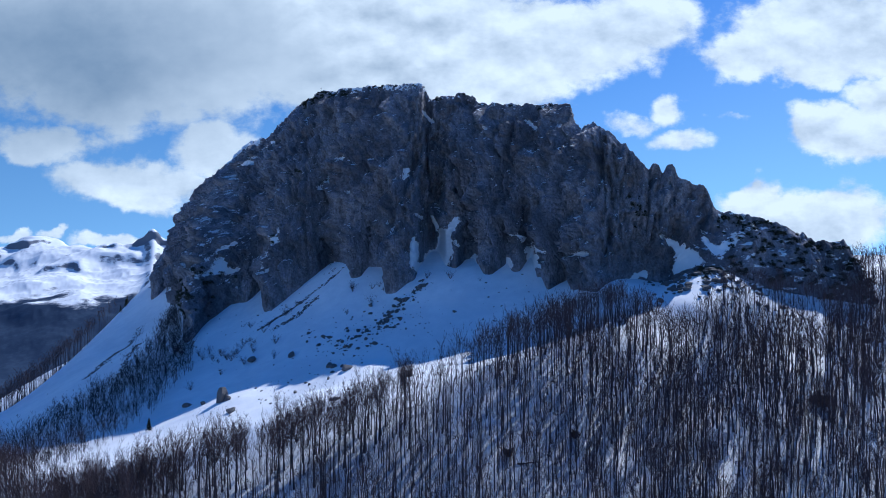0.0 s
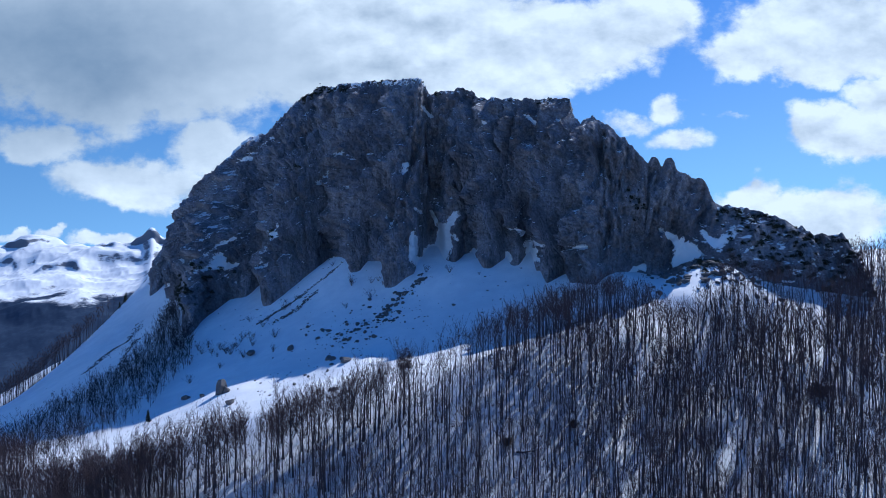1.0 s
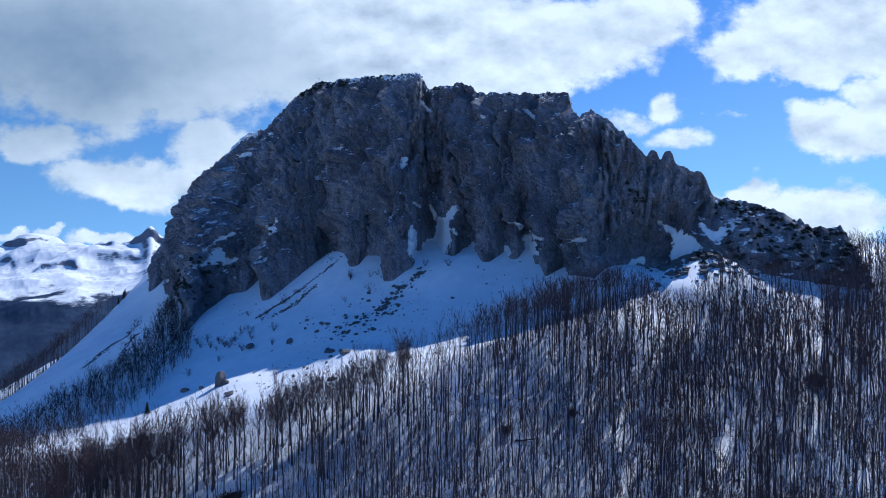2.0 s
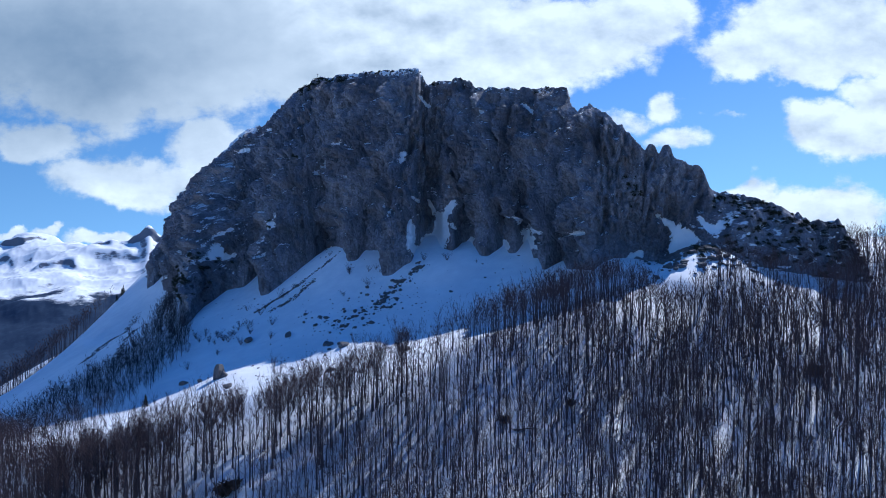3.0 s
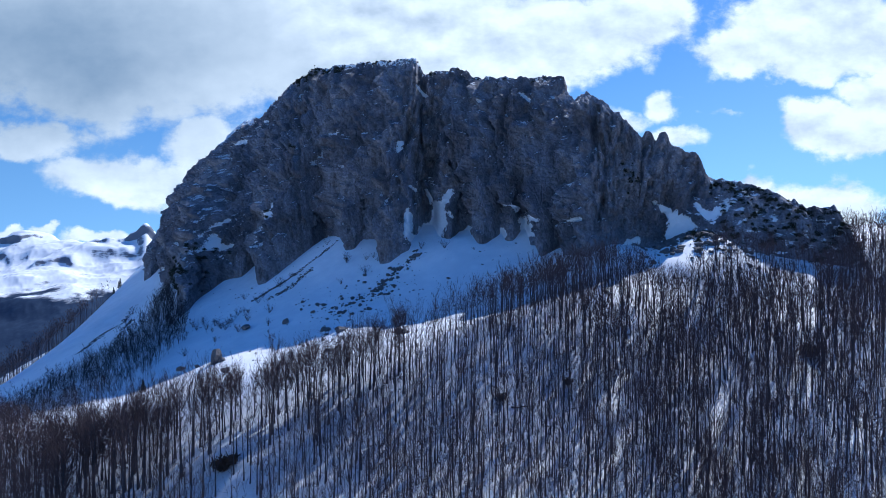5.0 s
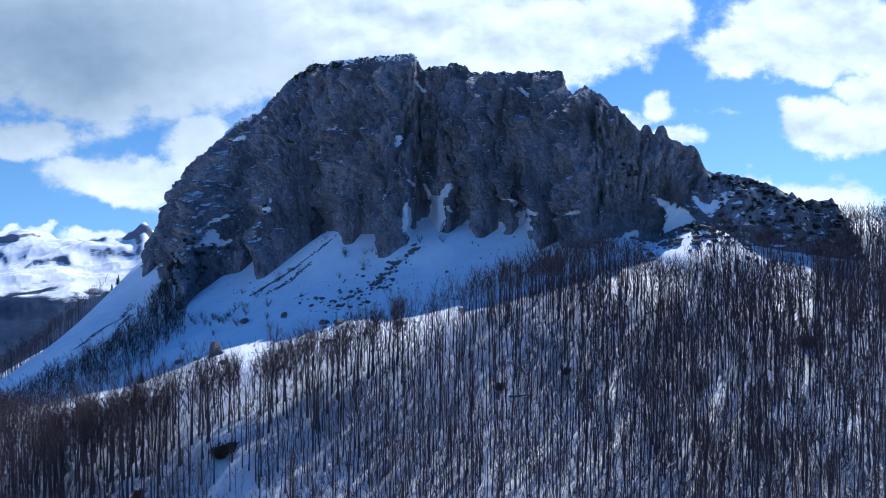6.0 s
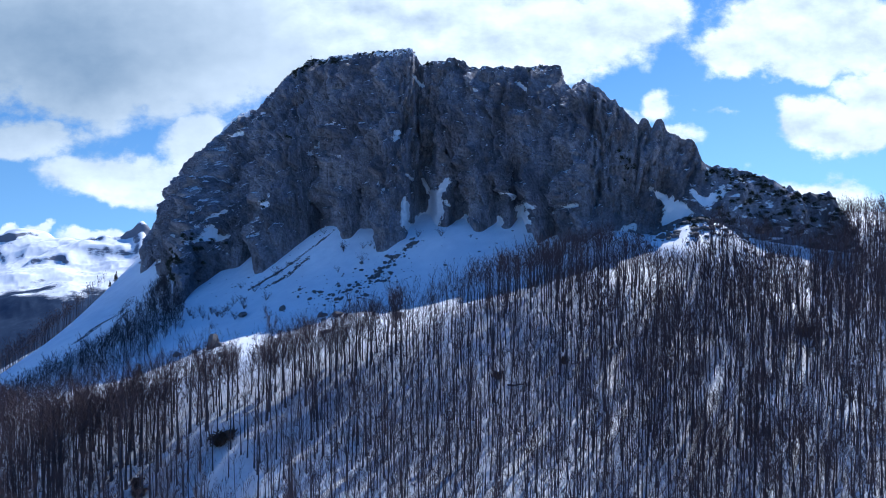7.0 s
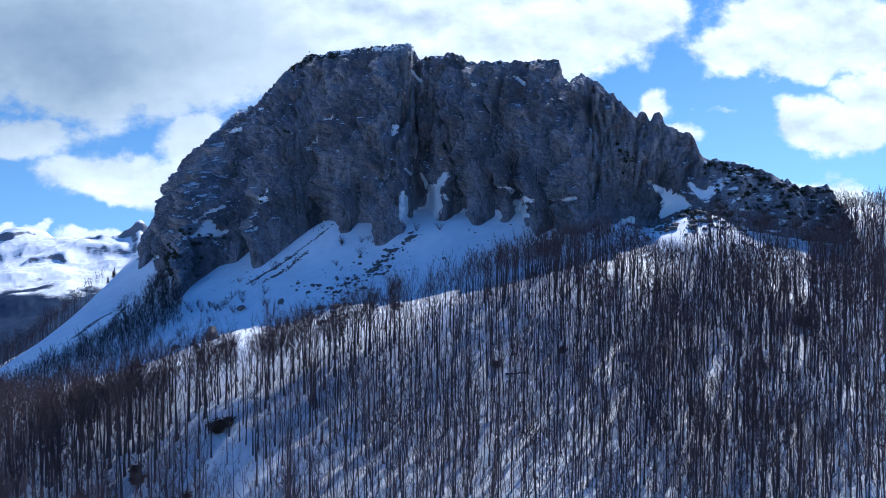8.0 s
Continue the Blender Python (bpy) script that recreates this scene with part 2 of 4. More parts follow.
def smooth(a, lo, hi):
    t = np.clip((a - lo) / (hi - lo), 0, 1)
    return t * t * (3 - 2 * t)


def soft_max(a, b, k):
    h = np.clip(0.5 + 0.5 * (a - b) / k, 0, 1)
    return b + (a - b) * h + k * h * (1 - h)


def mesh_from(name, verts, faces, mats, smooth_shade=True):
    """A mesh from arrays of corners and of triangles or quads."""
    me = bpy.data.meshes.new(name)
    verts, faces = np.asarray(verts, np.float32), np.asarray(faces, np.int32)
    count, sides = faces.shape
    me.vertices.add(len(verts))
    me.vertices.foreach_set("co", verts.ravel())
    me.loops.add(count * sides)
    me.loops.foreach_set("vertex_index", faces.ravel())
    me.polygons.add(count)
    me.polygons.foreach_set("loop_start", np.arange(0, count * sides, sides, dtype=np.int32))
    me.polygons.foreach_set("use_smooth", np.full(count, smooth_shade))
    for m in mats if isinstance(mats, (list, tuple)) else [mats]:
        me.materials.append(m)
    me.update(calc_edges=True)
    me.validate()
    return me


def grid_faces(rows, cols):
    i = np.arange(rows * cols).reshape(rows, cols)
    return np.stack([i[:-1, :-1], i[:-1, 1:], i[1:, 1:], i[1:, :-1]], -1).reshape(-1, 4)


# ---- ground ----
EDGE_X = [-170, -140, -106, -72, -31, 11, 52, 97, 140, 200]
EDGE_Y = [190, 185, 175, 160, 167, 180, 206, 240, 256, 262]     # where the wooded spur breaks off towards the camera
BENCH_Z = [-31, -23, -14, -4, 8.5, 15, 22, 37, 40, 42]          # height of the bench behind that edge

# swells and hollows of the slope: place, height, radius
MOUNDS = [(-52, 332, 10, 32), (-205, 420, -8, 34), (-20, 298, 4, 16), (-44, 191, 2.6, 10), (64, 240, 6, 19), (8, 286, 4.5, 18), (-79, 219, 2.4, 14), (-35, 221, 2.2, 12), (-44, 129, 4.5, 12)]
BACK_X, BACK_Y = [-270, -196, -122, -66, -5, 31, 62, 104, 166], [585, 480, 430, 375, 335, 315, 295, 285, 280]


def along(x, xs, values):
    """A rounded line through the values."""
    return sum(np.interp(x + d, xs, values) for d in (-16, -8, 0, 8, 16)) / 5


def ground(x, y):
    x, y = np.asarray(x, float), np.asarray(y, float)
    p, q = np.clip(x, -330, 75) / 100, (np.clip(y, 150, 570) - 300) / 100
    talus = 36.6 + 28.5 * p + 39.3 * q - 2.8 * p * p + 10.5 * p * q + 7.8 * q * q
    talus = 62 - soft_max(62 - talus, 0 * talus, 12.0)
    talus = talus - 0.9 * np.maximum(0, y - along(x, BACK_X, BACK_Y))
    edge, bench = along(x, EDGE_X, EDGE_Y), along(x, EDGE_X, BENCH_Z)
    front = np.maximum(0, edge - y)
    fall = 0.52 * front - 0.20 * np.maximum(0, front - 45) - 0.16 * np.maximum(0, front - 110)
    spur = bench - soft_max(fall, 0.0 * fall, 4.0) + 1.0 - 0.10 * np.maximum(0, y - edge)
    z = soft_max(spur, talus - 1.3 * np.maximum(0, edge - y), 7.0)
    for mx, my, high, wide in MOUNDS:
        z = z + high * np.exp(-((x - mx) ** 2 + (y - my) ** 2) / wide ** 2)
    # the snow ramp that climbs to the saddle beside the cliff
    rise, off = 0.63 * (x - 87) + 0.777 * (y - 220), 0.777 * (x - 87) - 0.63 * (y - 220)
    ramp = 33.0 + 12.0 * np.tanh(rise / 23) - 0.03 * off ** 2 - 0.012 * np.maximum(0, rise - 20) ** 2 - 0.4 * np.maximum(0, -4 - rise)
    z = soft_max(z, ramp, 5.0)
    lip = -264 - 0.05 * (y - 450)
    z = z - 0.26 * np.maximum(0, lip - x) * smooth(y, 180, 330)
    z = z - 0.30 * np.maximum(0, x - 210) - 0.35 * np.maximum(0, y - 600)
    far = smooth(np.hypot(x, y - 260), 380, 1100)
    z = np.maximum(z, -420)
    z = z * (1 - far) - 420 * far
    z = z + 1.1 * fbm(x / 30, y / 30, 0, 4, 3) + 0.35 * fbm(x / 5, y / 5, 0, 3, 8)
    return z


def spread(lo, hi, step, reach):
    """Even steps from lo to hi, then growing ones as far as reach."""
    mid = list(np.arange(lo, hi, step))
    grow, d = [], step
    while sum(grow) < reach:
        d *= 1.22
        grow.append(d)
    out = np.cumsum(grow)
    return np.array([lo - o for o in out[::-1]] + mid + [mid[-1] + o for o in out])


gx, gy = spread(-330, 205, 2.1, 4300), spread(75, 570, 2.1, 4200)
GX, GY = np.meshgrid(gx, gy)
GZ = ground(GX, GY)
snow_slope = tagged(new("ground", mesh_from("ground", np.stack([GX, GY, GZ], -1).reshape(-1, 3), grid_faces(len(gy), len(gx)), SNOW)),
       "snow-covered mountain slope with thin drifts", "snow slope", kind="structure")
WOOD_X, WOOD_BACK = [-200, -160, -140, -118, -100, -88, -70, -50, -31, -7, 10, 40, 62, 76, 95, 106, 140, 160, 200], [24, 22, 14, 0, -9, -13, -12, -12, -13, -9, 2, 17, 8, -22, -25, -17, -19, -6, 0]   # the wood's upper edge, behind the spur's edge
# where litter and painted twig shade darken the snow
under_trees = smooth(along(GX, EDGE_X, EDGE_Y) + np.interp(GX, WOOD_X, WOOD_BACK) - GY, -4, 8)
snow_slope.data.attributes.new("litter_shade", "FLOAT", "POINT").data.foreach_set("value", under_trees.ravel().astype(np.float32))

# ---- the rock massif ----
CREST = [
    (-270, 560, -4), (-251.5, 545, 30), (-224.5, 525, 80), (-207.5, 515, 102), (-178, 500, 118), (-156, 490, 136), (-131, 460, 134), (-106, 433, 149),
    (-82, 405, 154), (-48, 387, 153), (-30, 372, 150), (-12, 360, 147), (-8, 360, 138), (12, 355, 141), (21, 345, 132), (37, 330, 128),
    (64, 314, 124), (68, 300, 107), (68, 280, 109), (81, 270, 96), (88, 263, 84), (112, 259, 76), (115.5, 259, 66), (133, 258, 64),
    (146, 257, 58), (154, 252, 53), (161, 246, 54), (166, 243, 44),
]
# bearing (x over y) of the foot below each point of the crest
CREST_FOOT = [-0.486, -0.479, -0.455, -0.445, -0.437, -0.345, -0.310, -0.260, -0.205, -0.135, -0.092, -0.036, -0.020, 0.034, 0.061, 0.109,
              0.194, 0.219, 0.237, 0.297, 0.333, 0.397, 0.4315, 0.496, 0.600, 0.648, 0.688, 0.714]
# where rock meets snow, from the valley end to the saddle and along the low ridge
FOOT_WEST = [
    (-272, 556), (-248, 520), (-232.5, 484.6), (-225.5, 483.1), (-224.7, 497.1), (-207.1, 458), (-194.8, 443.4), (-187.6, 442.8),
    (-169, 388.6), (-139.6, 322.9), (-135.3, 334.4), (-136.8, 349.4), (-131.5, 359.4), (-127.6, 367.4), (-115, 359.8), (-110.1, 371.3),
    (-95.1, 323.6), (-90.4, 321.6), (-83.8, 328.6), (-71, 340.1), (-65.6, 355), (-51.7, 328.9), (-47.3, 313.9), (-42.2, 312.8),
    (-38.9, 321.3), (-31.6, 319.3), (-27.8, 291.7), (-22.9, 287.7), (-13.1, 295.1), (-12.1, 313.1), (-7.3, 331.1),
]
FOOT_EAST = [
    (-1.8, 328.1), (0.3, 310.1), (6.6, 296.5), (11.3, 310.5), (15.6, 310), (18.9, 282.9), (22.6, 282.9), (31.4, 294.3), (31.6, 283.8),
    (35.5, 281.3), (41.2, 294.3), (43.3, 293.2), (41.2, 273.7), (44.6, 272.7), (44.2, 258.7), (49.7, 262.1), (54.3, 264.6),
    (52.4, 250.6), (56.9, 241.1), (60.6, 238.1), (67.4, 245), (81.2, 253.9), (92, 250), (98, 247), (104, 241), (119, 240),
    (143, 238), (153, 236), (161, 234), (167, 234),
]

# snow held by the rock, as strokes of (x, height, half width): gullies from the foot, ledges, small flecks, the saddle
SNOW_GULLIES = [
    [(6.1, 66.3, 0.7), (3.2, 59.8, 2), (0.3, 55.3, 3.4), (0.6, 48.7, 4.6), (-3.8, 42.5, 6.7)],
    [(-6.4, 67.9, 0.5), (-2.7, 62.2, 1.2), (0.3, 55.8, 2.3)],
    [(-14.7, 55.2, 0.8), (-14.8, 52.1, 2.4), (-13.6, 46.6, 1.4), (-13.8, 43.6, 1.6), (-11.7, 40, 2.6)],
    [(45, 56.3, 0.4), (44.4, 50.1, 1.5), (40.4, 48.9, 1.8), (42.5, 43, 2.1)],
    [(-50.4, 38.1, 1.2), (-60.3, 41.1, 1.9)],
    [(15.7, 46.8, 0.6), (15.1, 43.1, 2)],
    [(31, 45.2, 0.5), (31.1, 42, 1.3)],
]
SNOW_LEDGES = [
    [(-95.3, 62.3, 1.3), (-96.5, 56.7, 2.6), (-99.5, 52.7, 4.2), (-105.3, 48.9, 1.9)],
    [(-95.4, 55.2, 2.9), (-95.9, 49.1, 2.8)],
    [(-102.2, 45.9, 1.3), (-99.6, 39.6, 1.2), (-101.1, 35.3, 0.8)],
    [(-93, 46.7, 0.6), (-95.8, 38, 0.9)],
    [(-139.2, 43.6, 1.4), (-137.4, 38, 3.5), (-132.7, 35.7, 2.1), (-125.6, 37.6, 1)],
    [(-137.4, 38, 2.8), (-140.7, 34.9, 1.4)],
    [(-135.8, 54, 0.7), (-141, 48.5, 1.4), (-142.6, 44.4, 0.7)],
    [(-148.3, 37.7, 0.5), (-143.5, 42.8, 0.9)],
    [(-125.7, 128.5, 0.8), (-139.3, 116, 3.3), (-162.8, 113.2, 1.3)],
    [(-203.3, 20.1, 1.3), (-225.1, 10.8, 2.3)],
]
SNOW_FLECKS = [
    [(31.9, 56.8, 0.4), (38.6, 55.4, 1)],
    [(37.5, 53.6, 0.5), (38.1, 54.6, 1)],
    [(-72.3, 85.9, 1), (-67.9, 90.8, 0.7), (-67.6, 96.3, 0.8)],
    [(-63.4, 104.5, 0.7), (-55.3, 103.9, 1.3)],
    [(-37.6, 92.6, 0.8), (-34, 93.7, 0.9)],
    [(-19.4, 92.2, 1.2), (-19, 89, 1.2), (-20.1, 86.1, 0.6)],
    [(-10.8, 128.1, 1), (-5.8, 122.8, 1)],
    [(18.7, 108.9, 0.6), (24.6, 114.3, 1.2)],
    [(11.8, 108.1, 0.6), (13.2, 103.5, 0.9)],
    [(55, 62.4, 0.4), (51.4, 55.9, 0.5)],
    [(55.6, 47.7, 0.7), (58.7, 48.2, 0.7)],
    [(-13.8, 67.5, 0.8), (-11.5, 66.5, 0.9)],
    [(6.3, 53.8, 0.7), (6.9, 51.5, 0.8)],
    [(-24.2, 80.7, 0.6), (-25.6, 77.7, 0.7)],
    [(-52.8, 82.2, 0.6), (-50.4, 77.8, 0.6)],
    [(44.3, 116.6, 0.6), (49, 109.8, 0.6)],
]
SNOW_SADDLE = [
    [(90.1, 55.8, 0.5), (96.3, 51.3, 1.6), (99.3, 47.3, 3.2), (96, 40.7, 2.8)],
    [(100.6, 48.1, 2.3), (102.2, 45.3, 1.8)],
    [(107.4, 54.5, 0.7), (108, 50.8, 1.6), (110.2, 49.3, 1.8), (118.1, 53.1, 1.1), (121.3, 54.7, 0.9)],
    [(77.3, 37.6, 0.7), (83.4, 40, 1.4)],
]


COLS, ROWS_UP, ROWS_BACK = 1000, 240, 20


def massif():
    crest, foot = np.array(CREST, float), np.array(FOOT_WEST + FOOT_EAST, float)
    knots = np.r_[0, np.cumsum(np.linalg.norm(np.diff(crest[:, :2], axis=0), axis=1) + 8.0)]
    turn = np.maximum.accumulate(foot[:, 0] / foot[:, 1] + 1e-4 * np.arange(len(foot)))
    stops = np.interp(turn, CREST_FOOT, knots)
    s = np.linspace(0, knots[-1], COLS)
    cx, cy, cz = (np.interp(s, knots, crest[:, i]) for i in range(3))
    fx, fy = (np.interp(s, stops, foot[:, i]) for i in range(2))
    blur = lambda a, w: np.convolve(np.pad(a, w, mode="edge"), np.hanning(2 * w + 3)[1:-1] / np.hanning(2 * w + 3).sum(), "valid")
    fx, fy, cx, cy = blur(fx, 3), blur(fy, 3), blur(cx, 5), blur(cy, 5)
    # two pinnacles and a jagged skyline
    for at, wide, tall in ((91.5, 2.2, 4.5), (97.5, 2.4, 5.0)):
        cz = cz + tall * np.exp(-((cx - at) / wide) ** 4) * (cy < 380)
    cz = cz + 2.0 * fbm(s / 8, 0 * s, 0, 4, 21, 0.6) + 1.4 * np.abs(perlin(s / 2.6, 0 * s, 0, 5)) * np.clip((cz - 30) / 40, 0, 1)
    fz = ground(fx, fy)
    v = np.linspace(-0.08, 1, ROWS_UP)[:, None]
    buried = np.minimum(v, 0) / 0.08
    v = np.maximum(v, 0)
    lean = v ** 1.25
    rough_x, rough_y = blur(fx, 30), blur(fy, 30)
    even = smooth(v, 0.12, 0.8)          # the bays and ribs of the foot fade out upwards
    bx0, by0 = fx + (rough_x - fx) * even, fy + (rough_y - fy) * even
    x, y, z = bx0 + (cx - bx0) * lean, by0 + (cy - by0) * lean, fz + (cz - fz) * v + 16 * buried
    over = z - fz                        # height above the snow at the foot
    # outward: square to the run of the wall
    tx, ty = np.gradient(blur(fx, 60) + blur(cx, 60)), np.gradient(blur(fy, 60) + blur(cy, 60))
    length = np.hypot(tx, ty)
    ox, oy = ty / length, -tx / length
    S = np.broadcast_to(s, z.shape)
    warp = 6 * fbm(S / 30, z / 40, 0, 3, 31)
    big = ridged((S + warp) / 52, z / 210, 0, 2, 41) - 0.55
    mid = ridged((S + 1.4 * warp) / 17, z / 46, 0, 3, 51) - 0.5
    small = ridged((S + warp) / 5.2, z / 15, 0, 3, 61) - 0.5
    grit = fbm(S / 2.4, z / 2.4, 0, 4, 71, 0.6)
    tilt = z + 0.25 * S + 7 * fbm(S / 26, z / 60, 0, 3, 81)
    shelf = (tilt / 7.5) % 1.0
    shelf = np.where(shelf < 0.8, shelf / 0.8, (1 - shelf) / 0.2) - 0.5
    hold = smooth(fbm(S / 20, z / 16, 0, 2, 91), -0.05, 0.3)
    fade = np.sin(np.pi * np.clip(v, 0, 1) ** 0.8) ** 0.5 * 0.8 + 0.2
    top = smooth(1 - v, 0.0, 0.10)
    set_in, rooted = smooth(over, 0.0, 22.0), smooth(over, -1.0, 6.0)
    push = (15 * (big + 0.1) + 8 * mid) * fade * top * set_in + ((2.4 * small + 1.9 * grit + 1.2 * (ridged((S + 0.6 * warp) / 3.1, z / 11, 0, 2, 171) - 0.5)) * (0.35 + 0.65 * top) + (0.5 + 1.6 * hold) * shelf * top) * (0.25 + 0.75 * rooted)
    ragged = 2.2 * fbm(S / 5, z / 5, 0, 4, 111, 0.6)
    snowed = 0 * z
    for stroke in SNOW_GULLIES + SNOW_LEDGES + SNOW_FLECKS + SNOW_SADDLE:
        for (x0, z0, r0), (x1, z1, r1) in zip(stroke, stroke[1:]):
            f = np.clip(((x - x0) * (x1 - x0) + (z - z0) * (z1 - z0)) / ((x1 - x0) ** 2 + (z1 - z0) ** 2 + 1e-6), 0, 1)
            away = np.hypot(x - x0 - f * (x1 - x0), z - z0 - f * (z1 - z0)) - r0 - f * (r1 - r0)
            snowed = np.maximum(snowed, smooth(-away + np.minimum(0.3 * (r0 + r1), 1.0) * ragged, -1.0 - 0.2 * r0, 0.8 + 0.2 * r0) * (y < 470))
    push = push * (1 - 0.75 * snowed) - 2.2 * snowed * rooted
    cleft = smooth(1 - 2.2 * np.abs(perlin((S + 1.2 * warp) / 19, z / 85, 0, 121)), 0.84, 0.97)
    fissure = smooth(1 - 2.2 * np.abs(perlin((S + 0.8 * warp) / 7.5, z / 30, 0, 131)), 0.84, 0.98)
    block = 6.0 * fbm((S + 0.5 * warp) / 9, z / 15, 0, 4, 141)
    block = np.floor(block) + smooth(block - np.floor(block), 0.72, 1.0)
    push = push + (-4.5 * cleft - 2.0 * fissure + 2.0 * block) * (0.25 + 0.75 * top) * (1 - snowed) * set_in
    rim = smooth(v, 0.90, 0.96) * smooth(cx, -180, -172) * smooth(-cx, 134, 142) * smooth(ragged, -0.9, 0.1)
    snowed = np.maximum(snowed, rim)
    flake = fbm(S / 2.4, z / 1.8, 0, 4, 161, 0.65) + 0.12 * ragged
    crown = smooth(v, 0.945, 0.975) * smooth(cx, -80, -70) * smooth(-cx, -66, -60) * smooth(flake, np.interp(cx, [-20, 0], [-0.02, 0.2]), np.interp(cx, [-20, 0], [0.14, 0.36]))
    snowed = np.maximum(snowed, crown)
    # the low ridge beside the cliff is streaked with snow
    streaks = smooth(fbm(S / 6.0 + z / 5, z / 2.6 - S / 14, 0, 5, 151, 0.6), 0.22, 0.40) * smooth(cx, 112, 120) * 0.9
    snowed = np.maximum(snowed, streaks)
    size = np.clip((cz - fz) / 60, 0.3, 1)
    push = push * size
    x, y = x + ox * push, y + oy * push
    # behind the crest it falls away
    b = np.linspace(0, 1, ROWS_BACK + 1)[1:, None]
    bx, by = -ox * 0.4, np.maximum(0.7, -oy)
    deep = 40 + 1.3 * np.maximum(0, cz - fz)
    X2, Y2 = x[-1] + bx * deep * b, y[-1] + by * deep * b
    Z2 = z[-1] + (np.minimum(fz, 0) - 60 - z[-1]) * b ** 1.15 + 3 * fbm(X2 / 14, Y2 / 14, 0, 4, 15) * np.minimum(1, b * 6)
    return np.concatenate([x, X2]), np.concatenate([y, Y2]), np.concatenate([z, Z2]), np.concatenate([snowed, 0 * Z2])


MX, MY, MZ, MS = massif()
mountain = tagged(new("mountain", mesh_from("mountain", np.stack([MX, MY, MZ], -1).reshape(-1, 3), grid_faces(ROWS_UP + ROWS_BACK, COLS), ROCK)),
       "steep grey limestone massif with snow on its ledges", "mountain", kind="structure")
mountain.data.attributes.new("snow_cover", "FLOAT", "POINT").data.foreach_set("value", MS.ravel().astype(np.float32))


# ---- far range across the valley ----
def far_range():
    """A plateau range: rounded snow shoulders, dark bluffs along its rim, and a wooded foot."""
    az, dist = np.linspace(-0.95, -0.30, 340), np.r_[np.linspace(620, 2000, 12), np.linspace(2010, 4300, 190)]
    A, D = np.meshgrid(az, dist)
    X, Y = A * D, D
    top = 40 + 40 * fbm(A * 11, 0 * A, 0, 2, 5) + 34 * np.exp(-((A + 0.63) / 0.04) ** 2) + 52 * np.exp(-((A + 0.475) / 0.012) ** 2)
    U, V = 0.8 * X + 0.6 * Y, 0.8 * Y - 0.6 * X          # noise runs aslant of the rows
    wind = 240 * fbm(U / 700, V / 700, 0, 3, 44)
    rise = 0.62 * smooth(D + wind, 2100, 3250) + 0.38 * smooth(D + wind, 3300, 3900)
    Z = -392 + (top + 392) * rise - 160 * smooth(D, 3980, 4300)
    rough = ridged(U / 560, V / 560, 0, 5, 12) - 0.5
    Z = Z + 66 * rough * smooth(D, 2200, 2900) * (1 - 0.5 * smooth(D, 3600, 3900)) + 9 * fbm(U / 130, V / 130, 0, 4, 2)
    # bluffs: steps that break off towards the valley
    for level, tall, seed in ((3330, 30, 33), (3640, 46, 37)):
        line = level + 260 * fbm(U / 420, V / 420, 0, 3, seed)
        Z = Z + tall * smooth(D, line, line + 40) * smooth(fbm(U / 380, V / 380, 0, 2, seed + 2), -0.05, 0.2)
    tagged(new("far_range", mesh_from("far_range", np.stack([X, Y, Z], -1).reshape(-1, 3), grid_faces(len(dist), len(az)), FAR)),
           "distant snowy range above haze-blue wooded valley sides", "mountain range", kind="structure")


far_range()


# ---- trees ----
def tube(path, radii, sides):
    """Corners and triangles of a tapered limb along a path."""
    path, radii = np.asarray(path, float), np.asarray(radii, float)
    way = np.gradient(path, axis=0)
    way /= np.linalg.norm(way, axis=1)[:, None] + 1e-9
    side = np.cross(way, np.where(np.abs(way[:, 2:3]) > 0.9, [[1.0, 0, 0]], [[0, 0, 1.0]]))
    side /= np.linalg.norm(side, axis=1)[:, None]
    other = np.cross(way, side)
    a = np.arange(sides) * 2 * np.pi / sides
    ring = path[:, None] + radii[:, None, None] * (np.cos(a)[:, None] * side[:, None] + np.sin(a)[:, None] * other[:, None])
    tris = []
    for i in range(len(path) - 1):
        for j in range(sides):
            k = (j + 1) % sides
            p, q, r, t = i * sides + j, i * sides + k, (i + 1) * sides + k, (i + 1) * sides + j
            tris += [(p, q, r), (p, r, t)]
    return ring.reshape(-1, 3), np.array(tris)


def blade(a, b, wide, rng):
    """A twig: one thin triangle pair from a to b."""
    w = np.cross(b - a, rng.normal(size=3))
    w = w / (np.linalg.norm(w) + 1e-9) * wide
    return np.array([a - w, a + w, b]), np.array([(0, 1, 2)])


def joined(pieces):
    verts, tris, n = [], [], 0
    for v, t in pieces:
        verts.append(v), tris.append(t + n)
        n += len(v)
    return np.concatenate(verts), np.concatenate(tris)


